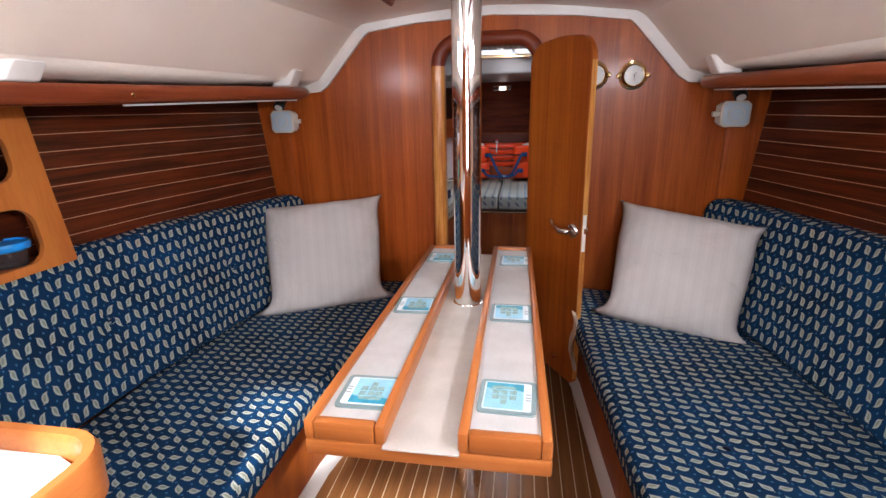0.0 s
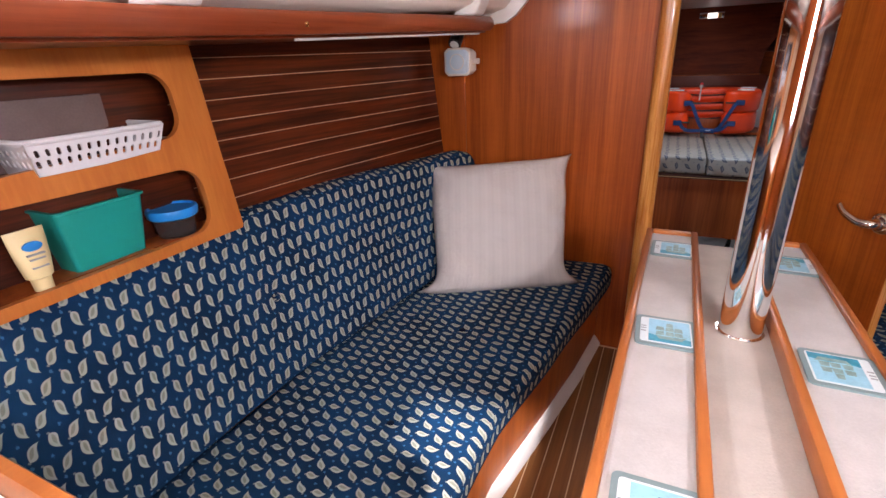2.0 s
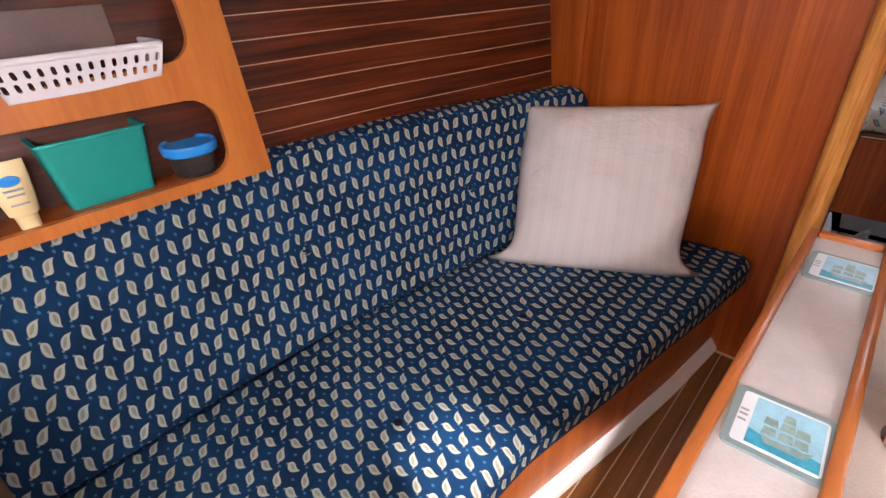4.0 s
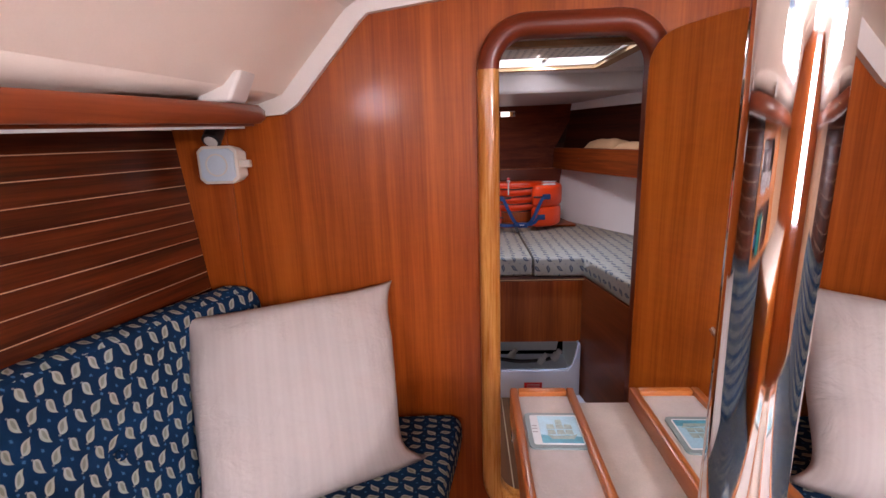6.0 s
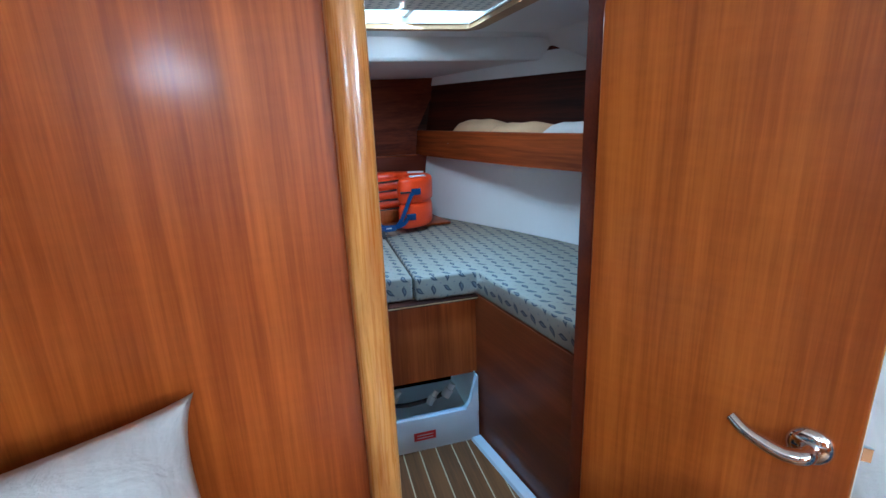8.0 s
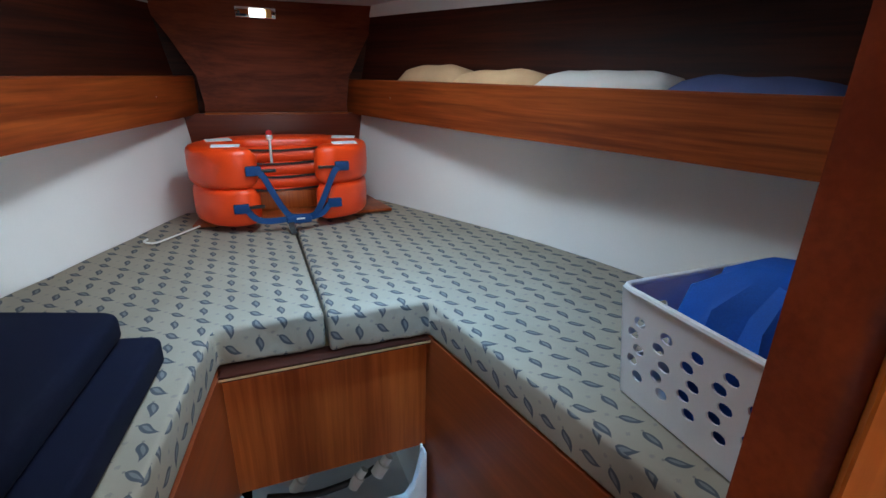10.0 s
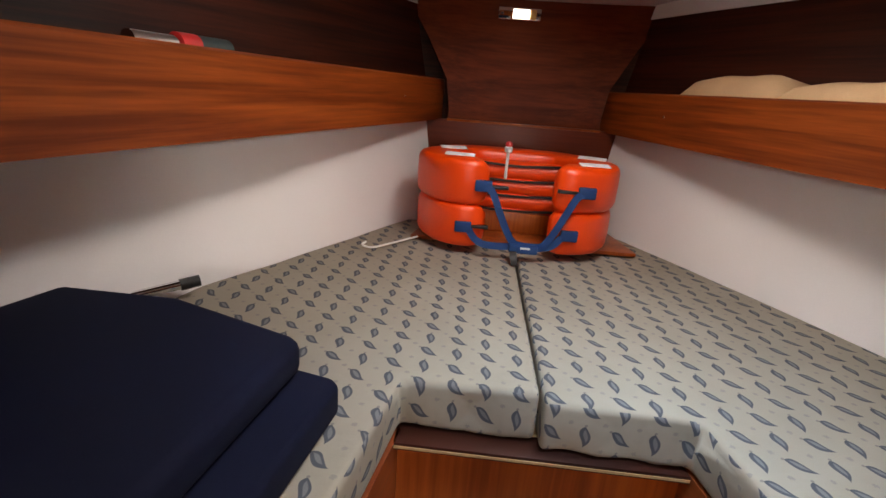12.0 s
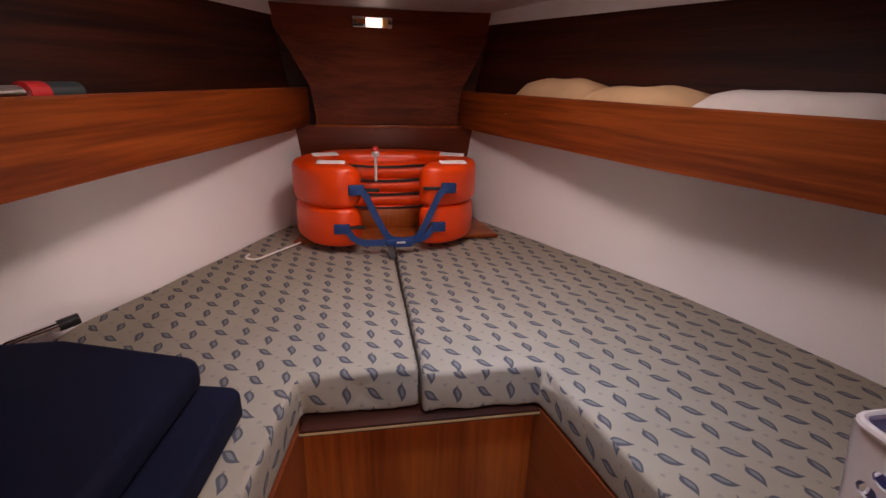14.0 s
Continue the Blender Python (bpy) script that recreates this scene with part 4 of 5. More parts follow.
def slotted_basket(x, y, z, lx, ly, h, name, label, mat, rows=2, group="", slot=0.008):
    """An open tray with slots pierced through its sloping walls and a rolled rim."""
    b = thing(name, label, "basket", (x, y, z), group)
    t = 0.004
    flare = 0.018
    part("floor_panel", box(x - lx / 2, x + lx / 2, y - ly / 2, y + ly / 2, z, z + t), mat, b)
    for ax, sg, ln in (("x", 1, ly), ("x", -1, ly), ("y", 1, lx), ("y", -1, lx)):
        n = max(3, int(ln / (slot * 2.3)))
        holes = []
        for r in range(rows):
            for k in range(n):
                a = -ln / 2 + ln * (k + 0.5 + 0.25 * (r % 2)) / (n + 0.25)
                c = h * (0.2 + 0.62 * (r + 0.5) / rows)
                hh = h * 0.62 / rows * 0.36
                holes.append(rounded(a - slot * 0.5, a + slot * 0.5, c - hh, c + hh, min(slot * 0.48, hh * 0.95), 2))

        def put(a, c, d, ax=ax, sg=sg):
            f = flare * c / h
            k = 1 + 2 * f / ln
            if ax == "x":
                return Vector((x + sg * (lx / 2 + f - d), y + a * k, z + c))
            return Vector((x + a * k, y + sg * (ly / 2 + f - d), z + c))
        part("wall", plate([(-ln / 2, 0), (ln / 2, 0), (ln / 2, h), (-ln / 2, h)], holes, put, t), mat, b)
    ring = [(a, c, z + h) for a, c in rounded(x - lx / 2 - flare, x + lx / 2 + flare, y - ly / 2 - flare, y + ly / 2 + flare, 0.02, 4)]
    part("rim", sweep(ring, circle(0.0065, 8), (0, 0, 1), True), mat, b, "rolled rim")
    return b


def locker_contents():
    x = LOCK_X - 0.135
    slotted_basket(x + 0.03, 1.025, 1.2175, 0.15, 0.27, 0.072, "storage_basket", "white slotted plastic basket on the locker shelf", M_BASKET, 2, "locker baskets")
    slotted_basket(x - 0.005, 0.72, 1.2175, 0.15, 0.22, 0.06, "storage_basket", "white slotted plastic basket beside the locker edge", M_BASKET, 2, "locker baskets")
    bag = part("plastic_lid", box(LOCK_X - 0.158, LOCK_X - 0.152, 0.68, 1.13, 1.218, 1.366, 0.003), M_LID)
    tagged(bag, "cloudy flat plastic lid leaning against the locker back", "lid")
    tray = part("shelf_dish", lathe([(0.0, 0.0), (0.035, 0.0), (0.04, 0.022), (0.036, 0.022), (0.033, 0.004), (0.0, 0.004)], (x + 0.02, 1.225, 1.2175), 20), M_BASKET)
    tagged(tray, "small pale dish on the locker shelf", "dish")
    # teal tub
    tub = thing("storage_tub", "teal green open plastic tub in the lower locker", "tub", (x, 0.98, 0.984))
    rings = []
    for f, zz in ((0.0, 0.0), (0.016, 0.142), (0.021, 0.144), (0.021, 0.149), (0.012, 0.149), (-0.004, 0.006)):
        rings.append([(a, b, 0.9845 + zz) for a, b in rounded(x - 0.055 - f, x + 0.075 + f, 0.912 - f, 1.08 + f, 0.012, 3)])
    part("body", loft(rings), M_TEAL, tub)
    # jar with blue lid
    jar = thing("storage_jar", "clear jar with a bright blue lid", "jar", (x + 0.055, 1.185, 0.984))
    part("body", lathe([(0.046, 0.0), (0.050, 0.01), (0.054, 0.056), (0.051, 0.056), (0.046, 0.008), (0.0, 0.008)], (x + 0.055, 1.185, 0.9845), 26), M_JAR, jar, "clear plastic body")
    part("lid", lathe([(0.0, 0.052), (0.058, 0.052), (0.063, 0.055), (0.066, 0.070), (0.064, 0.078), (0.059, 0.079), (0.056, 0.073), (0.0, 0.073)], (x + 0.055, 1.185, 0.9845), 30), M_BLUE, jar, "bright blue lid")
    # squeeze bottle on its cap
    bt = thing("lotion_bottle", "pale yellow squeeze bottle with a blue oval emblem", "bottle", (x + 0.05, 0.80, 0.984))
    bx, by = x + 0.085, 0.835
    rings = []
    for zz, wy, wx in ((0.0, 0.018, 0.018), (0.028, 0.020, 0.018), (0.031, 0.026, 0.022), (0.07, 0.032, 0.02), (0.11, 0.036, 0.010), (0.135, 0.037, 0.003)):
        rings.append([(bx + wx * math.cos(6.2832 * k / 18), by + wy * math.sin(6.2832 * k / 18), 0.9845 + zz) for k in range(18)])
    part("body", loft(rings), M_YELLOW, bt)
    rings = [[(bx + 0.012 + o, by + 0.018 * math.cos(6.2832 * k / 18), 1.085 + 0.010 * math.sin(6.2832 * k / 18)) for k in range(18)] for o in (0.0, 0.006)]
    part("emblem", loft(rings), M_BLUE, bt, "blue oval emblem")
    for zz, w in ((1.066, 0.016), (1.056, 0.014), (1.038, 0.015)):
        part("print_bar", box(bx + 0.01, bx + 0.0225, by - w, by + w, zz, zz + 0.003), M_GREYTEXT, bt)


locker_contents()

# ---- saloon: galley corner and closing shell aft ----


def galley():
    g = thing("galley_counter", "teak-edged galley counter with a white top", "counter", (-1.1, -0.2, 0))
    part("cabinet", prism([(-1.66, -0.95), (-0.665, -0.95), (-0.665, 0.47), (-0.695, 0.515), (-0.735, 0.535), (-1.66, 0.535)], 0.0, 0.89), M_DOOR, g)
    part("top", prism([(-1.66, -0.95), (-0.67, -0.95), (-0.67, 0.47), (-0.70, 0.515), (-0.74, 0.53), (-1.66, 0.53)], 0.891, 0.903), M_TRIM, g, "white counter top")
    path = [(-1.66, 0.545, 0.917), (-0.72, 0.545, 0.917)] + [(-0.72 + 0.075 * math.sin(radians(t)), 0.47 + 0.075 * math.cos(radians(t)), 0.917) for t in range(15, 91, 15)] + [(-0.645, -0.95, 0.917)]
    part("fiddle_rail", sweep(path, [(-0.012, -0.06), (0.012, -0.06), (0.014, 0.012), (0.008, 0.024), (-0.008, 0.024), (-0.014, 0.012)]), M_TEAK, g, "rounded teak edge rail")


galley()
structure("wall_aft", plate([(-1.8, -0.06), (1.49, -0.06), (1.49, 1.6), (0.9, 1.93), (-1.2, 1.93), (-1.8, 1.6)], [[(-0.10, 0.95), (0.43, 0.95), (0.43, 1.88), (-0.10, 1.88)]],
                            lambda a, b, d: Vector((a, -0.97 - d, b)), 0.03), M_BULK)
structure("wall_hull_outer_port", box(-1.86, -1.80, -1.0, 2.6, -0.06, 1.52), M_WHITE)
structure("wall_hull_outer_starboard", box(1.49, 1.55, -1.0, 2.6, -0.06, 1.52), M_WHITE)
cloth = part("cream_cloth", loft([[Vector((0.262 + 0.012 * math.sin(k * 1.3) + o, 2.13 - 0.03 * k * 0.35 + w, 0.50 - 0.045 * k)) for o, w in ((0, -0.06 + 0.006 * k), (0.012, 0.0), (0.0, 0.06 - 0.004 * k), (-0.008, 0.0))]
                                   for k in range(7)]), M_CREAMCLOTH)
tagged(cloth, "crumpled cream cloth hanging over the settee corner", "cloth")

# ---- fore cabin shell ----


def berth_line(s, y, z):
    """The white hull side of the fore cabin."""
    at = ruled(y, [(2.60, -1.33), (3.37, -1.115), (3.80, -0.975), (4.61, -0.575), (4.85, -0.46)])
    return mx(at - 0.14 * (z - 0.8), s)


def fiddle_line(s, y):
    return mx(ruled(y, [(2.60, -1.06), (3.30, -0.885), (3.67, -0.79), (4.8, -0.505), (4.9, -0.48)]) if s < 0 else ruled(y, [(2.60, -1.175), (3.30, -0.955), (3.67, -0.83), (3.94, -0.72), (4.84, -0.498), (4.9, -0.48)]), s)


for s, side in ((-1, "port"), (1, "starboard")):
    ys = (2.61, 3.0, 3.37, 3.8, 4.2, 4.61, 4.87)
    structure("wall_berth_" + side, loft([[(berth_line(s, y, 0.3), y, 0.3), (berth_line(s, y, 1.22), y, 1.22), (berth_line(s, y, 1.22) + s * 0.03, y, 1.22), (berth_line(s, y, 0.3) + s * 0.03, y, 0.3)] for y in ys]), M_VINYL)
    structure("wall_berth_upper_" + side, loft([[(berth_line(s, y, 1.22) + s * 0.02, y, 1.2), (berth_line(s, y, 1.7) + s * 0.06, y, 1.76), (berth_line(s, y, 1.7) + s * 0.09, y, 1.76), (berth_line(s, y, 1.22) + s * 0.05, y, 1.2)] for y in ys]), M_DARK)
    sh = thing("berth_shelf", "reddish wooden side shelf with a tall front board above the berth", "shelf", (fiddle_line(s, 3.7), 3.7, 1.19), "berth shelves")
    part("front_board", loft([[(fiddle_line(s, y), y, 1.187), (fiddle_line(s, y), y, 1.343), (fiddle_line(s, y) + s * 0.005, y, 1.348), (fiddle_line(s, y) + s * 0.017, y, 1.348), (fiddle_line(s, y) + s * 0.02, y, 1.343), (fiddle_line(s, y) + s * 0.02, y, 1.187)] for y in ys]), M_FIDDLE, sh)
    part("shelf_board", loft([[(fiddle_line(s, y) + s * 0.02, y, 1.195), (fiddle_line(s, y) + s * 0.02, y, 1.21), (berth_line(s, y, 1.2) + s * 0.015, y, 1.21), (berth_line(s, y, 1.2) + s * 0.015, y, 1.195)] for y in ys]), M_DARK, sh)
    part("screw", lathe([(0.0, 0.003), (0.004, 0.002), (0.005, 0)], (fiddle_line(s, 4.45), 4.45, 1.275), 8, Matrix.Rotation(radians(90 * -s), 4, "Y")), M_CHROME, sh)

# prow panel, slightly hollow, wider at the top
rings = []
for y_, z, a, b in ((4.81, 1.195, -0.46, 0.17), (4.81, 1.225, -0.455, 0.165), (4.83, 1.35, -0.475, 0.185), (4.86, 1.5, -0.56, 0.27), (4.88, 1.72, -0.70, 0.40)):
    rings.append([(a + (b - a) * k / 8, y_ + 0.05 * (1 - (2 * k / 8 - 1) ** 2), z) for k in range(9)] + [(b, y_ + 0.10, z), (a, y_ + 0.10, z)])
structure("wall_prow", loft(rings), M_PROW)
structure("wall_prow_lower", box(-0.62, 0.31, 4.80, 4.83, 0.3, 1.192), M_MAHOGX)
structure("trim_prow_line", box(-0.46, 0.17, 4.797, 4.812, 1.186, 1.196, 0.002), M_PLY)
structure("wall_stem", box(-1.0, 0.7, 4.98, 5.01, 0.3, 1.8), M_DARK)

# roof of the fore cabin: a trunk with the hatch, a drop, then the low foredeck
HATCH = (-0.36, 0.205, 3.10, 3.78)


def fore_roof():
    bm = plate([(AX - 0.92, 2.61), (AX + 0.92, 2.61), (AX + 0.86, 4.0), (AX - 0.86, 4.0)], [[(HATCH[0], HATCH[2]), (HATCH[1], HATCH[2]), (HATCH[1], HATCH[3]), (HATCH[0], HATCH[3])]],
               lambda a, b, d: Vector((a, b, 1.815 + d)), 0.04)
    structure("ceiling_fore_trunk", bm, M_BERTHROOF)
    rings = [[(x, 3.98, 1.814), (x, 4.03, 1.800), (x, 4.075, 1.72), (x, 4.085, 1.703), (x, 4.10, 1.697), (x, 4.14, 1.700), (x, 5.0, 1.672), (x, 5.0, 1.76), (x, 4.2, 1.76), (x, 3.98, 1.854)] for x in (-1.55, -0.8, -0.15, 0.5, 1.25)]
    structure("ceiling_foredeck", loft(rings), M_BERTHROOF)
    for s, side in ((-1, "port"), (1, "starboard")):
        x0, x1, x2 = AX + s * 0.90, AX + s * 1.02, AX + s * 1.5
        rings = [[(x0 - s * k, y, 1.815), (x1 - s * k, y, 1.675), (x1 + s * (0.05 - k), y, 1.655), (x2, y, 1.645), (x2, y, 1.70), (x1, y, 1.70), (x0 - s * k, y, 1.85)] for y, k in ((2.61, 0), (3.3, 0.03), (4.16, 0.06))]
        ys = (2.61, 3.0, 3.37, 3.8, 4.2, 4.61, 4.87)

        def liner(y, z, o):
            k = (z - 1.2) / 0.56
            return ((berth_line(s, y, 1.22) + s * 0.02) * (1 - k) + (berth_line(s, y, 1.7) + s * 0.06) * k - s * o, y, z)
        structure("trim_upper_" + side, loft([[liner(y, 1.625, 0.006), liner(y, 1.74, 0.006), liner(y, 1.74, 0.001), liner(y, 1.625, 0.001)] for y in ys]), M_BERTHROOF)
        structure("ceiling_fore_" + side, loft(rings), M_BERTHROOF)
    structure("wall_fore_aft", plate([(-1.8, -0.06), (1.49, -0.06), (1.49, 1.9), (-1.8, 1.9)], [rounded(-0.43, 0.07, 0.08, 1.76, 0.10)], lambda a, b, d: Vector((a, BULK + 0.029 + d, b)), 0.006), M_PLY)


fore_roof()


def blind_cloth():
    """Thin printed cloth that lets daylight through."""
    mat, nt, b = start("thin_printed_blind")
    vec = coords(nt, kind="UV", scatter=False)
    sep = nt.nodes.new("ShaderNodeSeparateXYZ")
    nt.links.new(vec, sep.inputs[0])
    u, v = X(sep.outputs[0]), X(sep.outputs[1])
    m1, _ = leaf(u, v, (0.07, 0.06), 0.25, 0.25, 10, 0.03, 0.007, 0.2)
    m2, _ = leaf(u, v, (0.07, 0.06), 0.7, 0.27, -70, 0.03, 0.007, 0.2)
    col = mix(nt, m1.op("MAXIMUM", m2), (0.62, 0.58, 0.52), (0.20, 0.21, 0.22))
    tr, ad = nt.nodes.new("ShaderNodeBsdfTranslucent"), nt.nodes.new("ShaderNodeMixShader")
    nt.links.new(col, b.inputs["Base Color"])
    nt.links.new(col, tr.inputs["Color"])
    ad.inputs[0].default_value = 0.16
    nt.links.new(b.outputs[0], ad.inputs[1])
    nt.links.new(tr.outputs[0], ad.inputs[2])
    nt.links.new(ad.outputs[0], nt.nodes["Material Output"].inputs["Surface"])
    return mat


M_BLIND = blind_cloth()


def fore_hatch():
    h = tagged(new("window_3"), "open-framed roof hatch with a clear pane and a leaf-printed blind", "hatch", kind="structure")
    x0, x1, y0, y1 = HATCH
    ring = [(a, b, 1.80) for a, b in rounded(x0 - 0.02, x1 + 0.02, y0 - 0.02, y1 + 0.02, 0.05, 4)]
    part("frame", sweep(ring, [(-0.028, -0.008), (0.028, -0.008), (0.022, 0.014), (-0.022, 0.014)], (0, 0, 1), True), M_PLYEDGE, h, "slim tan frame")
    for nm, a in (("coaming", (x0, x0 + 0.012, y0, y1)), ("coaming", (x1 - 0.012, x1, y0, y1)), ("coaming", (x0 + 0.012, x1 - 0.012, y0, y0 + 0.012)), ("coaming", (x0 + 0.012, x1 - 0.012, y1 - 0.012, y1))):
        part(nm, box(*a, 1.812, 1.857), M_TRIM, h)
    part("pane", box(x0 - 0.02, x1 + 0.02, y0 - 0.02, y1 + 0.02, 1.860, 1.866), M_GLASS, h).visible_shadow = False
    part("blind", loft([[(x0 + 0.015, y, z), (x1 - 0.015, y, z), (x1 - 0.015, y, z + 0.003), (x0 + 0.015, y, z + 0.003)] for y, z in ((3.27, 1.822), (3.34, 1.818), (3.42, 1.819), (3.5, 1.817), (3.57, 1.822))]), M_BLIND, h, "leaf-printed cloth blind")
    part("bar", box(-0.09, -0.07, y0 + 0.012, y1 - 0.012, 1.835, 1.845), M_TRIM, h)


fore_hatch()
M_SKYGLOW, _t, _b = start("bright_sky_beyond")
_b.inputs["Base Color"].default_value = (0.6, 0.75, 0.9, 1)
_b.inputs["Emission Color"].default_value, _b.inputs["Emission Strength"].default_value = (0.86, 0.94, 1.0, 1), 0.75
structure("backdrop_sky_over_hatch", box(-0.9, 0.75, 2.66, 5.2, 2.05, 2.07), M_SKYGLOW)

# ---- fore cabin: berth ----
AISLE_R = [(0.098, 3.50), (0.25, 2.615)]
AISLE_L = [(-0.415, 3.50), (-0.56, 2.615)]
TOP = 0.805


def berth():
    seam = -0.164

    def outer(s, ys):
        return [(berth_line(s, y, 0.8) - s * 0.004, y) for y in ys]
    ys = (2.63, 3.0, 3.37, 3.8, 4.2, 4.6)
    for s, aisle, nm in ((-1, AISLE_L, "port"), (1, AISLE_R, "starboard")):
        x0 = aisle[0][0]
        yf = 3.505 if s < 0 else 3.482
        loop = [(aisle[1][0], 2.63), (aisle[0][0] + s * 0.006, yf - 0.017)]
        loop += [(x0, yf - 0.005), (seam + s * 0.003, yf), (seam + s * 0.004, 4.66)]
        loop += outer(s, ys)[::-1]
        bm = prism(loop, 0.702, TOP, 0.026, 4)
        bmesh.ops.triangulate(bm, faces=[f for f in bm.faces if len(f.verts) > 4])
        for _ in range(3):
            long = [e for e in bm.edges if e.calc_length() > 0.12]
            bmesh.ops.subdivide_edges(bm, edges=long, cuts=1)
        for _ in range(3):
            near = [e for e in bm.edges if e.calc_length() > 0.022 and all(3.44 < v.co.y < 3.57 and abs(v.co.x - AX) < 0.29 for v in e.verts)]
            bmesh.ops.subdivide_edges(bm, edges=near, cuts=1)
        bmesh.ops.triangulate(bm, faces=[f for f in bm.faces if len(f.verts) > 4])
        for v in bm.verts:
            v.co.z += 0.006 * noise.noise(v.co * 4.0) * (1 if v.co.z > 0.74 else 0)
            if v.co.y < 3.56 and v.co.y > 3.47 and abs(v.co.x - AX) < 0.28:
                fall = max(0.0, min(1.0, (0.80 - v.co.z) / 0.05)) * max(0.0, (3.56 - v.co.y) / 0.09)
                slant = Vector((v.co.x * 1.0 + v.co.z * 0.7, 0.0, v.co.z * 0.5 - v.co.x * 0.4))
                v.co.y += (0.018 if s < 0 else 0.010) * noise.noise(slant * 17.0) * fall + 0.006 * noise.noise(v.co * 34.0) * fall
        ob = part("berth_cushion", bm, M_GREYLEAF, None, "", 60)
        tagged(ob, "beige berth cushion printed with grey-blue leaves", "cushion", "berth cushions")
    structure("wall_berth_base_port", prism([AISLE_L[0], AISLE_L[1], (AISLE_L[1][0] - 0.02, 2.615), (AISLE_L[0][0] - 0.02, 3.50)], -0.02, 0.70), M_SIDE)
    structure("wall_berth_base_starboard", prism([AISLE_R[0], AISLE_R[1], (AISLE_R[1][0] + 0.02, 2.615), (AISLE_R[0][0] + 0.02, 3.50)], -0.02, 0.70), M_SIDE)
    (xa, ya), (xb, yb) = AISLE_R
    structure("trim_aisle_strip", loft([[(x - 0.046, y, 0.0005), (x - 0.040, y, 0.014), (x - 0.001, y, 0.018), (x - 0.001, y, 0.0005)] for x, y in ((xa, 3.445), (xb, yb))]), M_BINSHADE)
    deck = [(berth_line(-1, y, 0.6), y) for y in (3.52, 4.2, 4.84)] + [(berth_line(1, y, 0.6), y) for y in (4.84, 4.2, 3.52)]
    structure("trim_berth_deck", prism(deck, 0.68, 0.70), M_PLYEDGE)
    for s, a in ((-1, AISLE_L), (1, AISLE_R)):
        structure("trim_berth_wing_" + ("port" if s < 0 else "starboard"), prism([(a[0][0] + s * 0.02, 3.52), (a[1][0] + s * 0.02, 2.615), (berth_line(s, 2.615, 0.6), 2.615), (berth_line(s, 3.52, 0.6), 3.52)], 0.68, 0.699), M_PLYEDGE)
    lk = thing("berth_locker", "plywood berth front above a white moulded bin", "locker", (-0.16, 3.5, 0.3))
    part("front_panel", box(-0.42, 0.10, 3.485, 3.50, 0.325, 0.686), M_PLY, lk)
    ts = part("top_strip", box(-0.425, 0.105, 3.462, 3.52, 0.684, 0.700, 0.002), M_DARK, lk, "dark brown top strip")
    part("edge_line", box(-0.424, 0.104, 3.4605, 3.463, 0.6885, 0.694), M_PLYEDGE, ts, "pale plywood edge line")
    bn = thing("moulded_bin", "white moulded bin under the berth with a small red label", "bin", (-0.16, 3.5, 0.0))
    out = [(-0.42, -0.02), (0.095, -0.02), (0.095, 0.322), (0.085, 0.325), (0.055, 0.20), (0.03, 0.165), (-0.35, 0.165), (-0.375, 0.20), (-0.41, 0.325), (-0.42, 0.322)]
    part("front", soften(plate(out, [], lambda a, b, d: Vector((a, 3.45 + d, b)), 0.03), 0.006, 2), M_BINSHADE, bn)
    part("basin", loft([[(-0.40, y, 0.33), (0.08, y, 0.33), (0.04, y, z), (-0.36, y, z)] for y, z in ((3.85, 0.10), (3.851, 0.10))]), M_BINSHADE, bn)
    part("basin_floor", box(-0.41, 0.09, 3.48, 3.86, 0.06, 0.07), M_BINSHADE, bn)
    part("basin_side", box(0.082, 0.09, 3.48, 3.86, 0.06, 0.33), M_BINSHADE, bn)
    part("label", box(-0.212, -0.112, 3.4485, 3.451, 0.052, 0.094, 0.001, 1), M_RED, bn, "small red label")
    for z in (0.064, 0.078):
        part("print_bar", box(-0.198, -0.126, 3.4478, 3.4486, z, z + 0.003), M_DIAL, bn)
    hose = thing("bilge_hose", "clear hose with pale pipe fittings lying in the bin", "hose", (-0.1, 3.6, 0.09))
    part("tube", sweep(smooth_path([(-0.36, 3.60, 0.17), (-0.24, 3.57, 0.165), (-0.16, 3.57, 0.165), (-0.08, 3.58, 0.168), (-0.03, 3.60, 0.17)], 6), circle(0.011, 10)), M_BLACK, hose)
    for p, r in (((-0.02, 3.57, 0.19), 0.022), ((-0.10, 3.565, 0.17), 0.018), ((-0.27, 3.6, 0.185), 0.02)):
        part("fitting", lathe([(r, -0.02), (r, 0.02), (r * 0.7, 0.022), (r * 0.7, 0.05), (0, 0.05)], p, 14, Matrix.Rotation(radians(35), 4, "Y")), M_HOSE, hose, "pale plastic fitting")


berth()


# ---- fore cabin: things on the berth ----


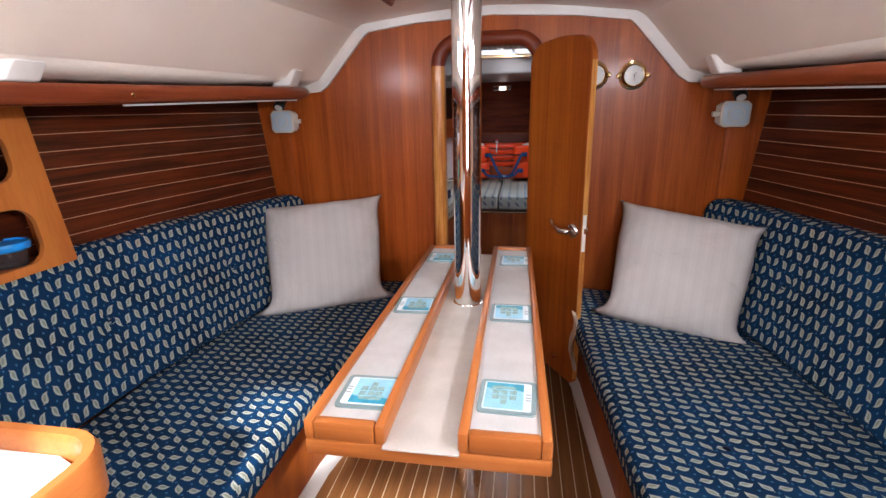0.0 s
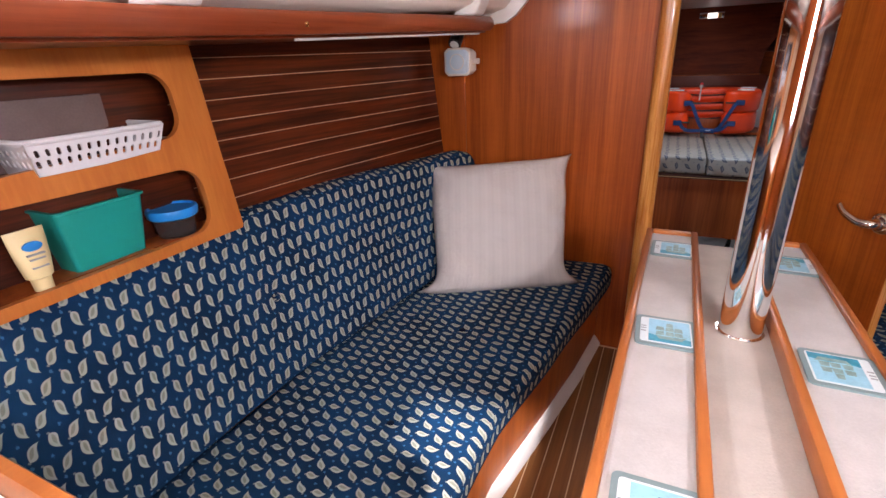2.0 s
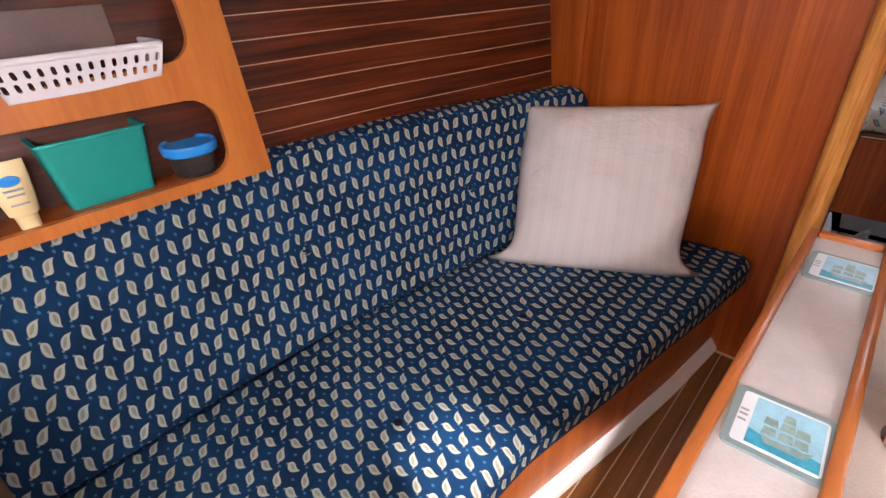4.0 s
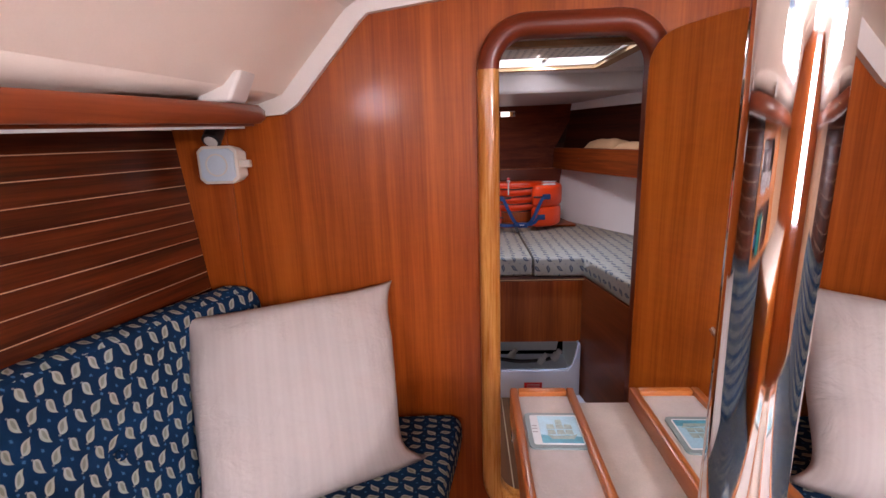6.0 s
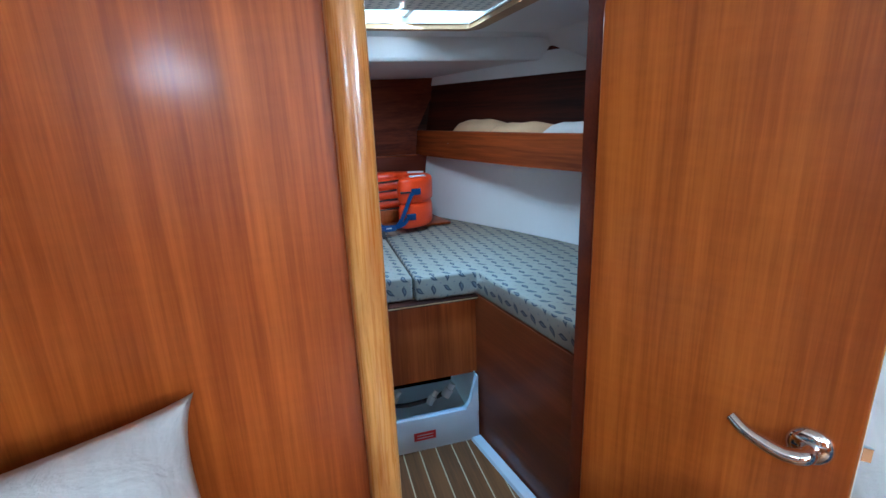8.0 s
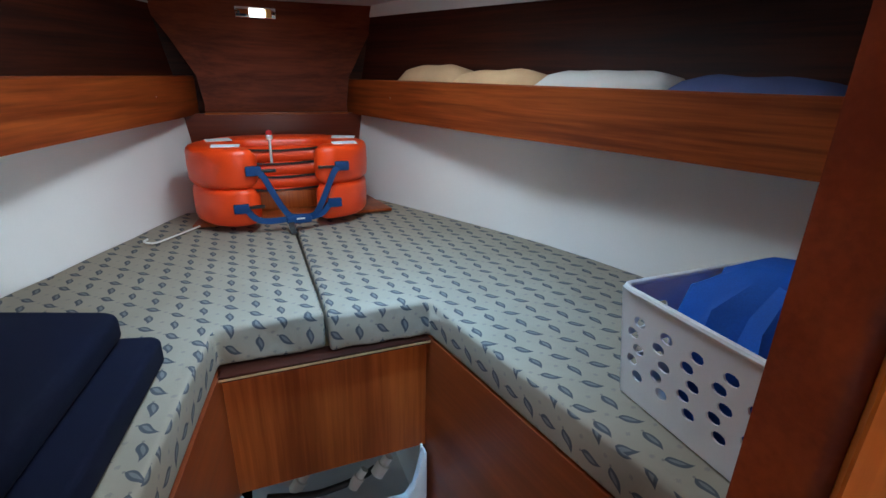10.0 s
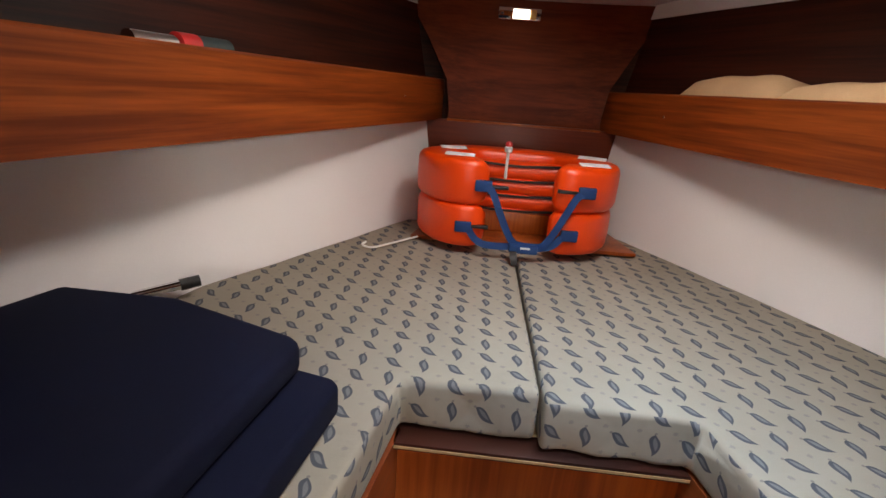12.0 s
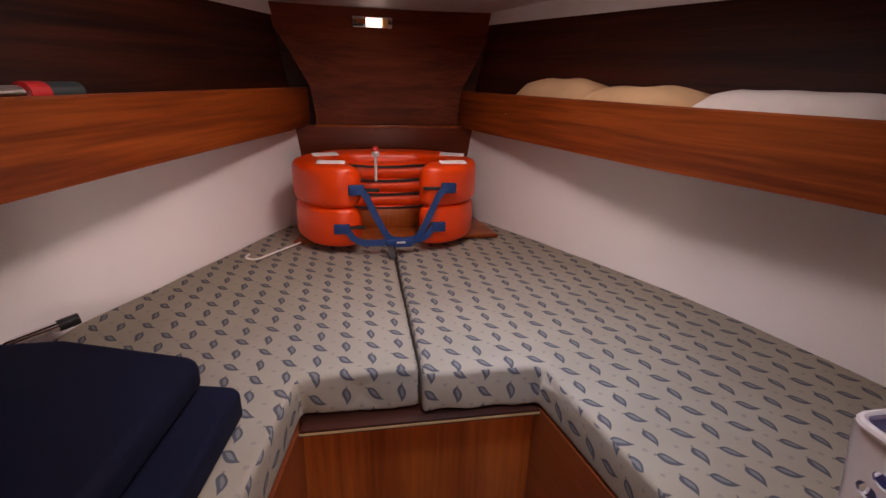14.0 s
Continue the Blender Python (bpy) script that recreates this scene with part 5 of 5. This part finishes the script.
def life_jacket():
    lj = thing("life_jacket", "bright orange foam life jacket with blue webbing straps", "life jacket", (-0.155, 4.4, 0.83))
    cx = -0.180

    def tier(z, h, grow, seed):
        """One bent foam tier: front lobe, round the side, across the back, and to the other lobe."""
        w = 0.262 + grow
        pts = [(cx - 0.105, 4.288), (cx - 0.18, 4.275), (cx - w + 0.03, 4.32), (cx - w - 0.005, 4.42), (cx - w + 0.06, 4.54), (cx - 0.12, 4.60), (cx + 0.12, 4.60), (cx + w - 0.06, 4.54), (cx + w + 0.005, 4.42), (cx + w - 0.03, 4.32), (cx + 0.17, 4.28), (cx + 0.115, 4.29)]
        path = smooth_path([(a, b, z) for a, b in pts], 5)
        n = len(path)
        sec = [(math.copysign(abs(math.cos(t)) ** 0.38, math.cos(t)) * 0.062, math.copysign(abs(math.sin(t)) ** 0.36, math.sin(t)) * h) for t in [6.28318 * k / 20 for k in range(20)]]

        def sc(t):
            e = min(t, 1 - t) * (n - 1)
            return (0.62, 0.86, 0.96)[int(e)] if e < 2.5 else 1.0
        return sweep(path, sec, (0, 0, 1), False, sc)
    part("lower_tier", tier(0.902, 0.071, 0.004, 1), M_ORANGE, lj)
    part("upper_tier", tier(1.042, 0.073, 0.010, 2), M_ORANGE, lj)
    for z in (0.882, 0.937, 0.992, 1.047):
        part("back_fold", sweep(smooth_path([(cx - 0.15, 4.50, z), (cx - 0.05, 4.515, z), (cx + 0.08, 4.51, z), (cx + 0.16, 4.50, z)], 5), circle(0.03, 12, 0.036)), M_ORANGE, lj)
        part("dark_band", sweep(smooth_path([(cx - 0.15, 4.473, z + 0.03), (cx, 4.486, z + 0.020), (cx + 0.16, 4.473, z + 0.03)], 5), [(-0.005, -0.0038), (0.005, -0.0038), (0.005, 0.0038), (-0.005, 0.0038)]), M_BLACK, lj, "black band")
    part("back_board", box(cx - 0.14, cx + 0.14, 4.47, 4.485, 0.825, 0.90, 0.002), M_PLY, lj, "plain plywood stiffener")
    ribbon = [(-0.0110, -0.0018), (0.0110, -0.0018), (0.0110, 0.0018), (-0.0110, 0.0018)]

    def strap(pts, up=(0, -1, 0.2)):
        part("strap", sweep(smooth_path(pts, 5), ribbon, up), M_WEB, lj, "blue webbing strap")
    bk = (-0.125, 4.215, 0.856)
    strap([(-0.305, 4.212, 1.035), (-0.268, 4.203, 1.028), (-0.237, 4.20, 0.965), (-0.208, 4.20, 0.905), (-0.182, 4.203, 0.868), (-0.15, 4.21, 0.858), bk])
    strap([(0.035, 4.218, 1.045), (-0.005, 4.203, 1.03), (-0.035, 4.20, 0.97), (-0.062, 4.20, 0.91), (-0.086, 4.203, 0.87), (-0.105, 4.21, 0.858), bk])
    strap([(-0.355, 4.217, 0.905), (-0.33, 4.21, 0.90), (-0.30, 4.205, 0.865), (-0.25, 4.203, 0.852), bk])
    strap([(0.0, 4.222, 0.905), (-0.03, 4.21, 0.90), (-0.06, 4.208, 0.868), (-0.10, 4.21, 0.855), bk])
    for x, z in ((-0.292, 1.037), (0.022, 1.042), (-0.345, 0.903), (-0.012, 0.903)):
        part("webbing_tab", box(x - 0.026, x + 0.026, 4.205, 4.225, z - 0.017, z + 0.017, 0.003), M_WEB, lj)
    for x, z in ((-0.245, 1.035), (-0.035, 1.04), (-0.295, 0.905)):
        part("loop", box(x - 0.03, x + 0.03, 4.212, 4.23, z - 0.005, z + 0.005, 0.002), M_BLACK, lj)
    b = part("buckle", box(cx - 0.015, cx + 0.075, 4.185, 4.21, 0.838, 0.866, 0.006), M_WEB, lj, "blue plastic buckle")
    part("print_bar", box(cx + 0.02, cx + 0.05, 4.183, 4.186, 0.855, 0.861), M_DIAL, b)
    part("strap_end", sweep(smooth_path([(cx, 4.195, 0.85), (cx, 4.165, 0.83), (cx + 0.005, 4.15, 0.812)], 4), ribbon, (0, 0, 1)), M_BLACK, lj)
    # thin white patches stand in for hatch reflections on the glossy foam
    for x, y, a in ((-0.405, 4.475, 20), (-0.375, 4.295, -6), (0.08, 4.475, -20), (0.05, 4.295, 6)):
        bm = box(-0.048, 0.048, -0.017, 0.017, -0.001, 0.003, 0.001, 1)
        bm.transform(pose(x, y, 1.116, 9, 0, a))
        part("tape_patch", bm, M_GLINT, lj, "white patch painted as a hatch reflection")
    part("whistle_stem", lathe([(0.005, 0.0), (0.005, 0.085), (0.012, 0.088), (0.014, 0.10), (0.008, 0.108), (0, 0.108)], (-0.222, 4.33, 1.045), 12), M_HOSE, lj)
    part("whistle_ball", lathe([(0.0, -0.012), (0.009, -0.008), (0.0125, 0.0), (0.009, 0.009), (0.0, 0.0125)], (-0.222, 4.33, 1.155), 14), M_RED, lj, "red ball")


life_jacket()
bd = part("plywood_board", prism([(-0.525, 4.335), (0.255, 4.355), (0.205, 4.66), (-0.47, 4.66)], TOP + 0.004, TOP + 0.018, 0.003), M_PLY)
tagged(bd, "thin varnished plywood board lying on the berth", "board")
cd = part("white_cord", sweep(smooth_path([(-0.50, 4.33, TOP + 0.014), (-0.57, 4.25, TOP + 0.010), (-0.62, 4.18, TOP + 0.012), (-0.645, 4.17, TOP + 0.016), (-0.66, 4.19, TOP + 0.016), (-0.655, 4.22, TOP + 0.014)], 6), circle(0.0035, 8)), M_TRIM)
tagged(cd, "short white cord with a hook lying on the berth", "cord")


def navy_pads():
    for z0, z1, loop, lab in ((TOP + 0.004, 0.868, [(-0.50, 3.385), (-0.515, 3.40), (-1.02, 3.52), (-1.12, 3.2), (-1.16, 2.7), (-0.60, 2.66)], "dark navy canvas cushion lying flat on the berth"),
                              (0.868, 0.930, [(-0.563, 3.40), (-0.585, 3.415), (-0.82, 3.50), (-1.04, 3.50), (-1.12, 3.2), (-1.18, 2.7), (-0.66, 2.66)], "dark navy canvas cushion stacked on another")):
        bm = prism(loop, z0 + 0.002, z1, 0.018, 4)
        tagged(part("navy_cushion", bm, M_NAVY, None, "", 60), lab, "cushion", "navy cushions")


navy_pads()
tube = thing("folding_tube", "steel tube with a black rubber end on the berth", "tube", (-1.0, 3.68, 0.84))
part("pipe", sweep([(-1.09, 3.60, 0.83), (-0.955, 3.725, 0.845)], circle(0.011, 12)), M_CHROME, tube)
part("end_cap", sweep([(-0.965, 3.716, 0.8435), (-0.935, 3.744, 0.847)], circle(0.0135, 12)), M_BLACK, tube, "black rubber cap")


def towels():
    for y0, y1, mat, lab, h in ((4.44, 4.10, M_TOWEL, "folded peach towel on the berth shelf", 0.078), (4.09, 3.74, M_TOWEL, "folded peach towel on the berth shelf", 0.060), (3.73, 3.36, M_TOWEL2, "folded white towel on the berth shelf", 0.062), (3.35, 3.02, M_TOWEL3, "folded blue towel on the berth shelf", 0.05)):
        rings = []
        n = 12
        for k in range(n + 1):
            t = k / n
            y = y0 + (y1 - y0) * t
            f = math.sqrt(max(0.02, 1 - (2 * abs(t - 0.5)) ** 6))
            x = fiddle_line(1, y) + 0.03
            hh = (h + 0.010 * noise.noise(Vector((y * 9, 0, 3)))) * (0.35 + 0.65 * f)
            z0 = 1.2115
            rings.append([(x, y, z0), (x - 0.004, y, z0 + 0.12 + hh * 0.4), (x + 0.02, y, z0 + 0.12 + hh * 0.85), (x + 0.06, y, z0 + 0.12 + hh), (x + 0.12, y, z0 + 0.12 + hh * 0.8), (x + 0.16, y, z0 + 0.08), (x + 0.16, y, z0)])
        tagged(part("folded_towel", loft(rings), mat, None, "", 70), lab, "towel", "folded towels")


towels()


def torch():
    f = thing("flashlight", "dark green flashlight with a red band on the berth shelf", "flashlight", (-0.90, 3.62, 1.35))
    a, b = Vector((-0.902, 3.561, 1.348)), Vector((-0.843, 3.761, 1.348))

    def seg(t0, t1, r, nm, mat, lab=""):
        part(nm, sweep([a.lerp(b, t0), a.lerp(b, t1)], circle(r, 16)), mat, f, lab)
    seg(0.0, 0.43, 0.017, "lamp_head", M_CHROME, "shiny metal head")
    seg(0.43, 0.63, 0.023, "band", M_RED, "red band")
    seg(0.63, 1.0, 0.022, "grip", plain("dark_green_rubber", (0.02, 0.035, 0.035), 0.5), "dark green grip")
    part("stand", box(-0.90, -0.85, 3.62, 3.68, 1.2115, 1.32, 0.005), M_BLACK, f, "black holder")
    g = part("small_case", box(-1.09, -0.97, 3.25, 3.40, 1.2115, 1.355, 0.012, 3), M_BLACK)
    tagged(g, "small black case on the berth shelf", "case")


torch()


def berth_light():
    c = thing("berth_light", "small chrome-ended strip light with a warm lit lens", "wall light", (-0.21, 4.87, 1.61))
    m = pose(-0.205, 4.885, 1.615, 8, 0, 0)
    for nm, bm, mat, lab in (("back_plate", box(-0.085, 0.085, -0.012, 0.0, -0.022, 0.022, 0.004), M_CHROME, ""), ("lens", box(-0.028, 0.04, -0.024, -0.012, -0.018, 0.018, 0.004), M_LIT, "bright lens"),
                             ("end_cap", box(0.042, 0.066, -0.022, -0.012, -0.018, 0.018, 0.004), plain("amber_plastic", (0.7, 0.42, 0.12), 0.4), "amber end")):
        bm.transform(m)
        part(nm, bm, mat, c, lab)
    for x in (-0.07, 0.075):
        bm = lathe([(0.006, 0.0), (0.005, 0.003), (0, 0.003)], (0, 0, 0), 10, Matrix.Rotation(radians(90), 4, "X"))
        bm.transform(m @ pose(x, -0.012, 0))
        part("screw", bm, M_BLACK, c)


M_LIT, _t, _b = start("lit_lens")
_b.inputs["Base Color"].default_value = (0.9, 0.88, 0.8, 1)
_b.inputs["Emission Color"].default_value, _b.inputs["Emission Strength"].default_value = (1, 0.95, 0.85, 1), 0.8
berth_light()


def laundry():
    bk = slotted_basket(0.495, 2.82, TOP + 0.004, 0.36, 0.34, 0.215, "laundry_basket", "white pierced plastic laundry basket on the berth", M_BASKET, 5, "", 0.024)
    rings = [[(0.495 + r * math.cos(6.2832 * k / 22) * (1 + 0.12 * math.sin(3 * k + j)), 2.82 + r * math.sin(6.2832 * k / 22) * (1 + 0.1 * math.cos(2 * k + j)), z) for k in range(22)]
             for j, (r, z) in enumerate(((0.15, 0.815), (0.165, 0.88), (0.17, 0.96), (0.15, 1.04), (0.09, 1.085), (0.02, 1.09)))]
    tagged(part("blue_laundry", loft(rings), M_CLOTHBLUE), "crumpled bright blue laundry heaped in the basket", "laundry")


laundry()

# ---- floor, plank by plank ----


def sole():
    fl = structure("floor", box(-1.8, 1.5, -1.0, 3.5, -0.06, -0.0035), M_HOLLY)
    pitch, gap = 0.053, 0.0045
    n = 0
    for y0, y1 in ((-0.95, 1.1), (1.1, 2.56), (2.62, 3.47)):
        if y0 > 2.6:
            pitch, gap = 0.074, 0.006
        w, ln = pitch - gap, y1 - y0
        bm = box(-w / 2, w / 2, -ln / 2, ln / 2, -0.0034, 0.0)
        base = None
        for k in range(-13, 14):
            x = AX + k * pitch
            if y0 > 2.6 and abs(k) > 8:
                continue
            if base is None:
                base = part("plank", bm, M_FLOOR, fl)
                ob = base
            else:
                ob = new("plank", base.data)
                ob.parent = fl
            ob.location = (x, (y0 + y1) / 2, 0.0)


sole()
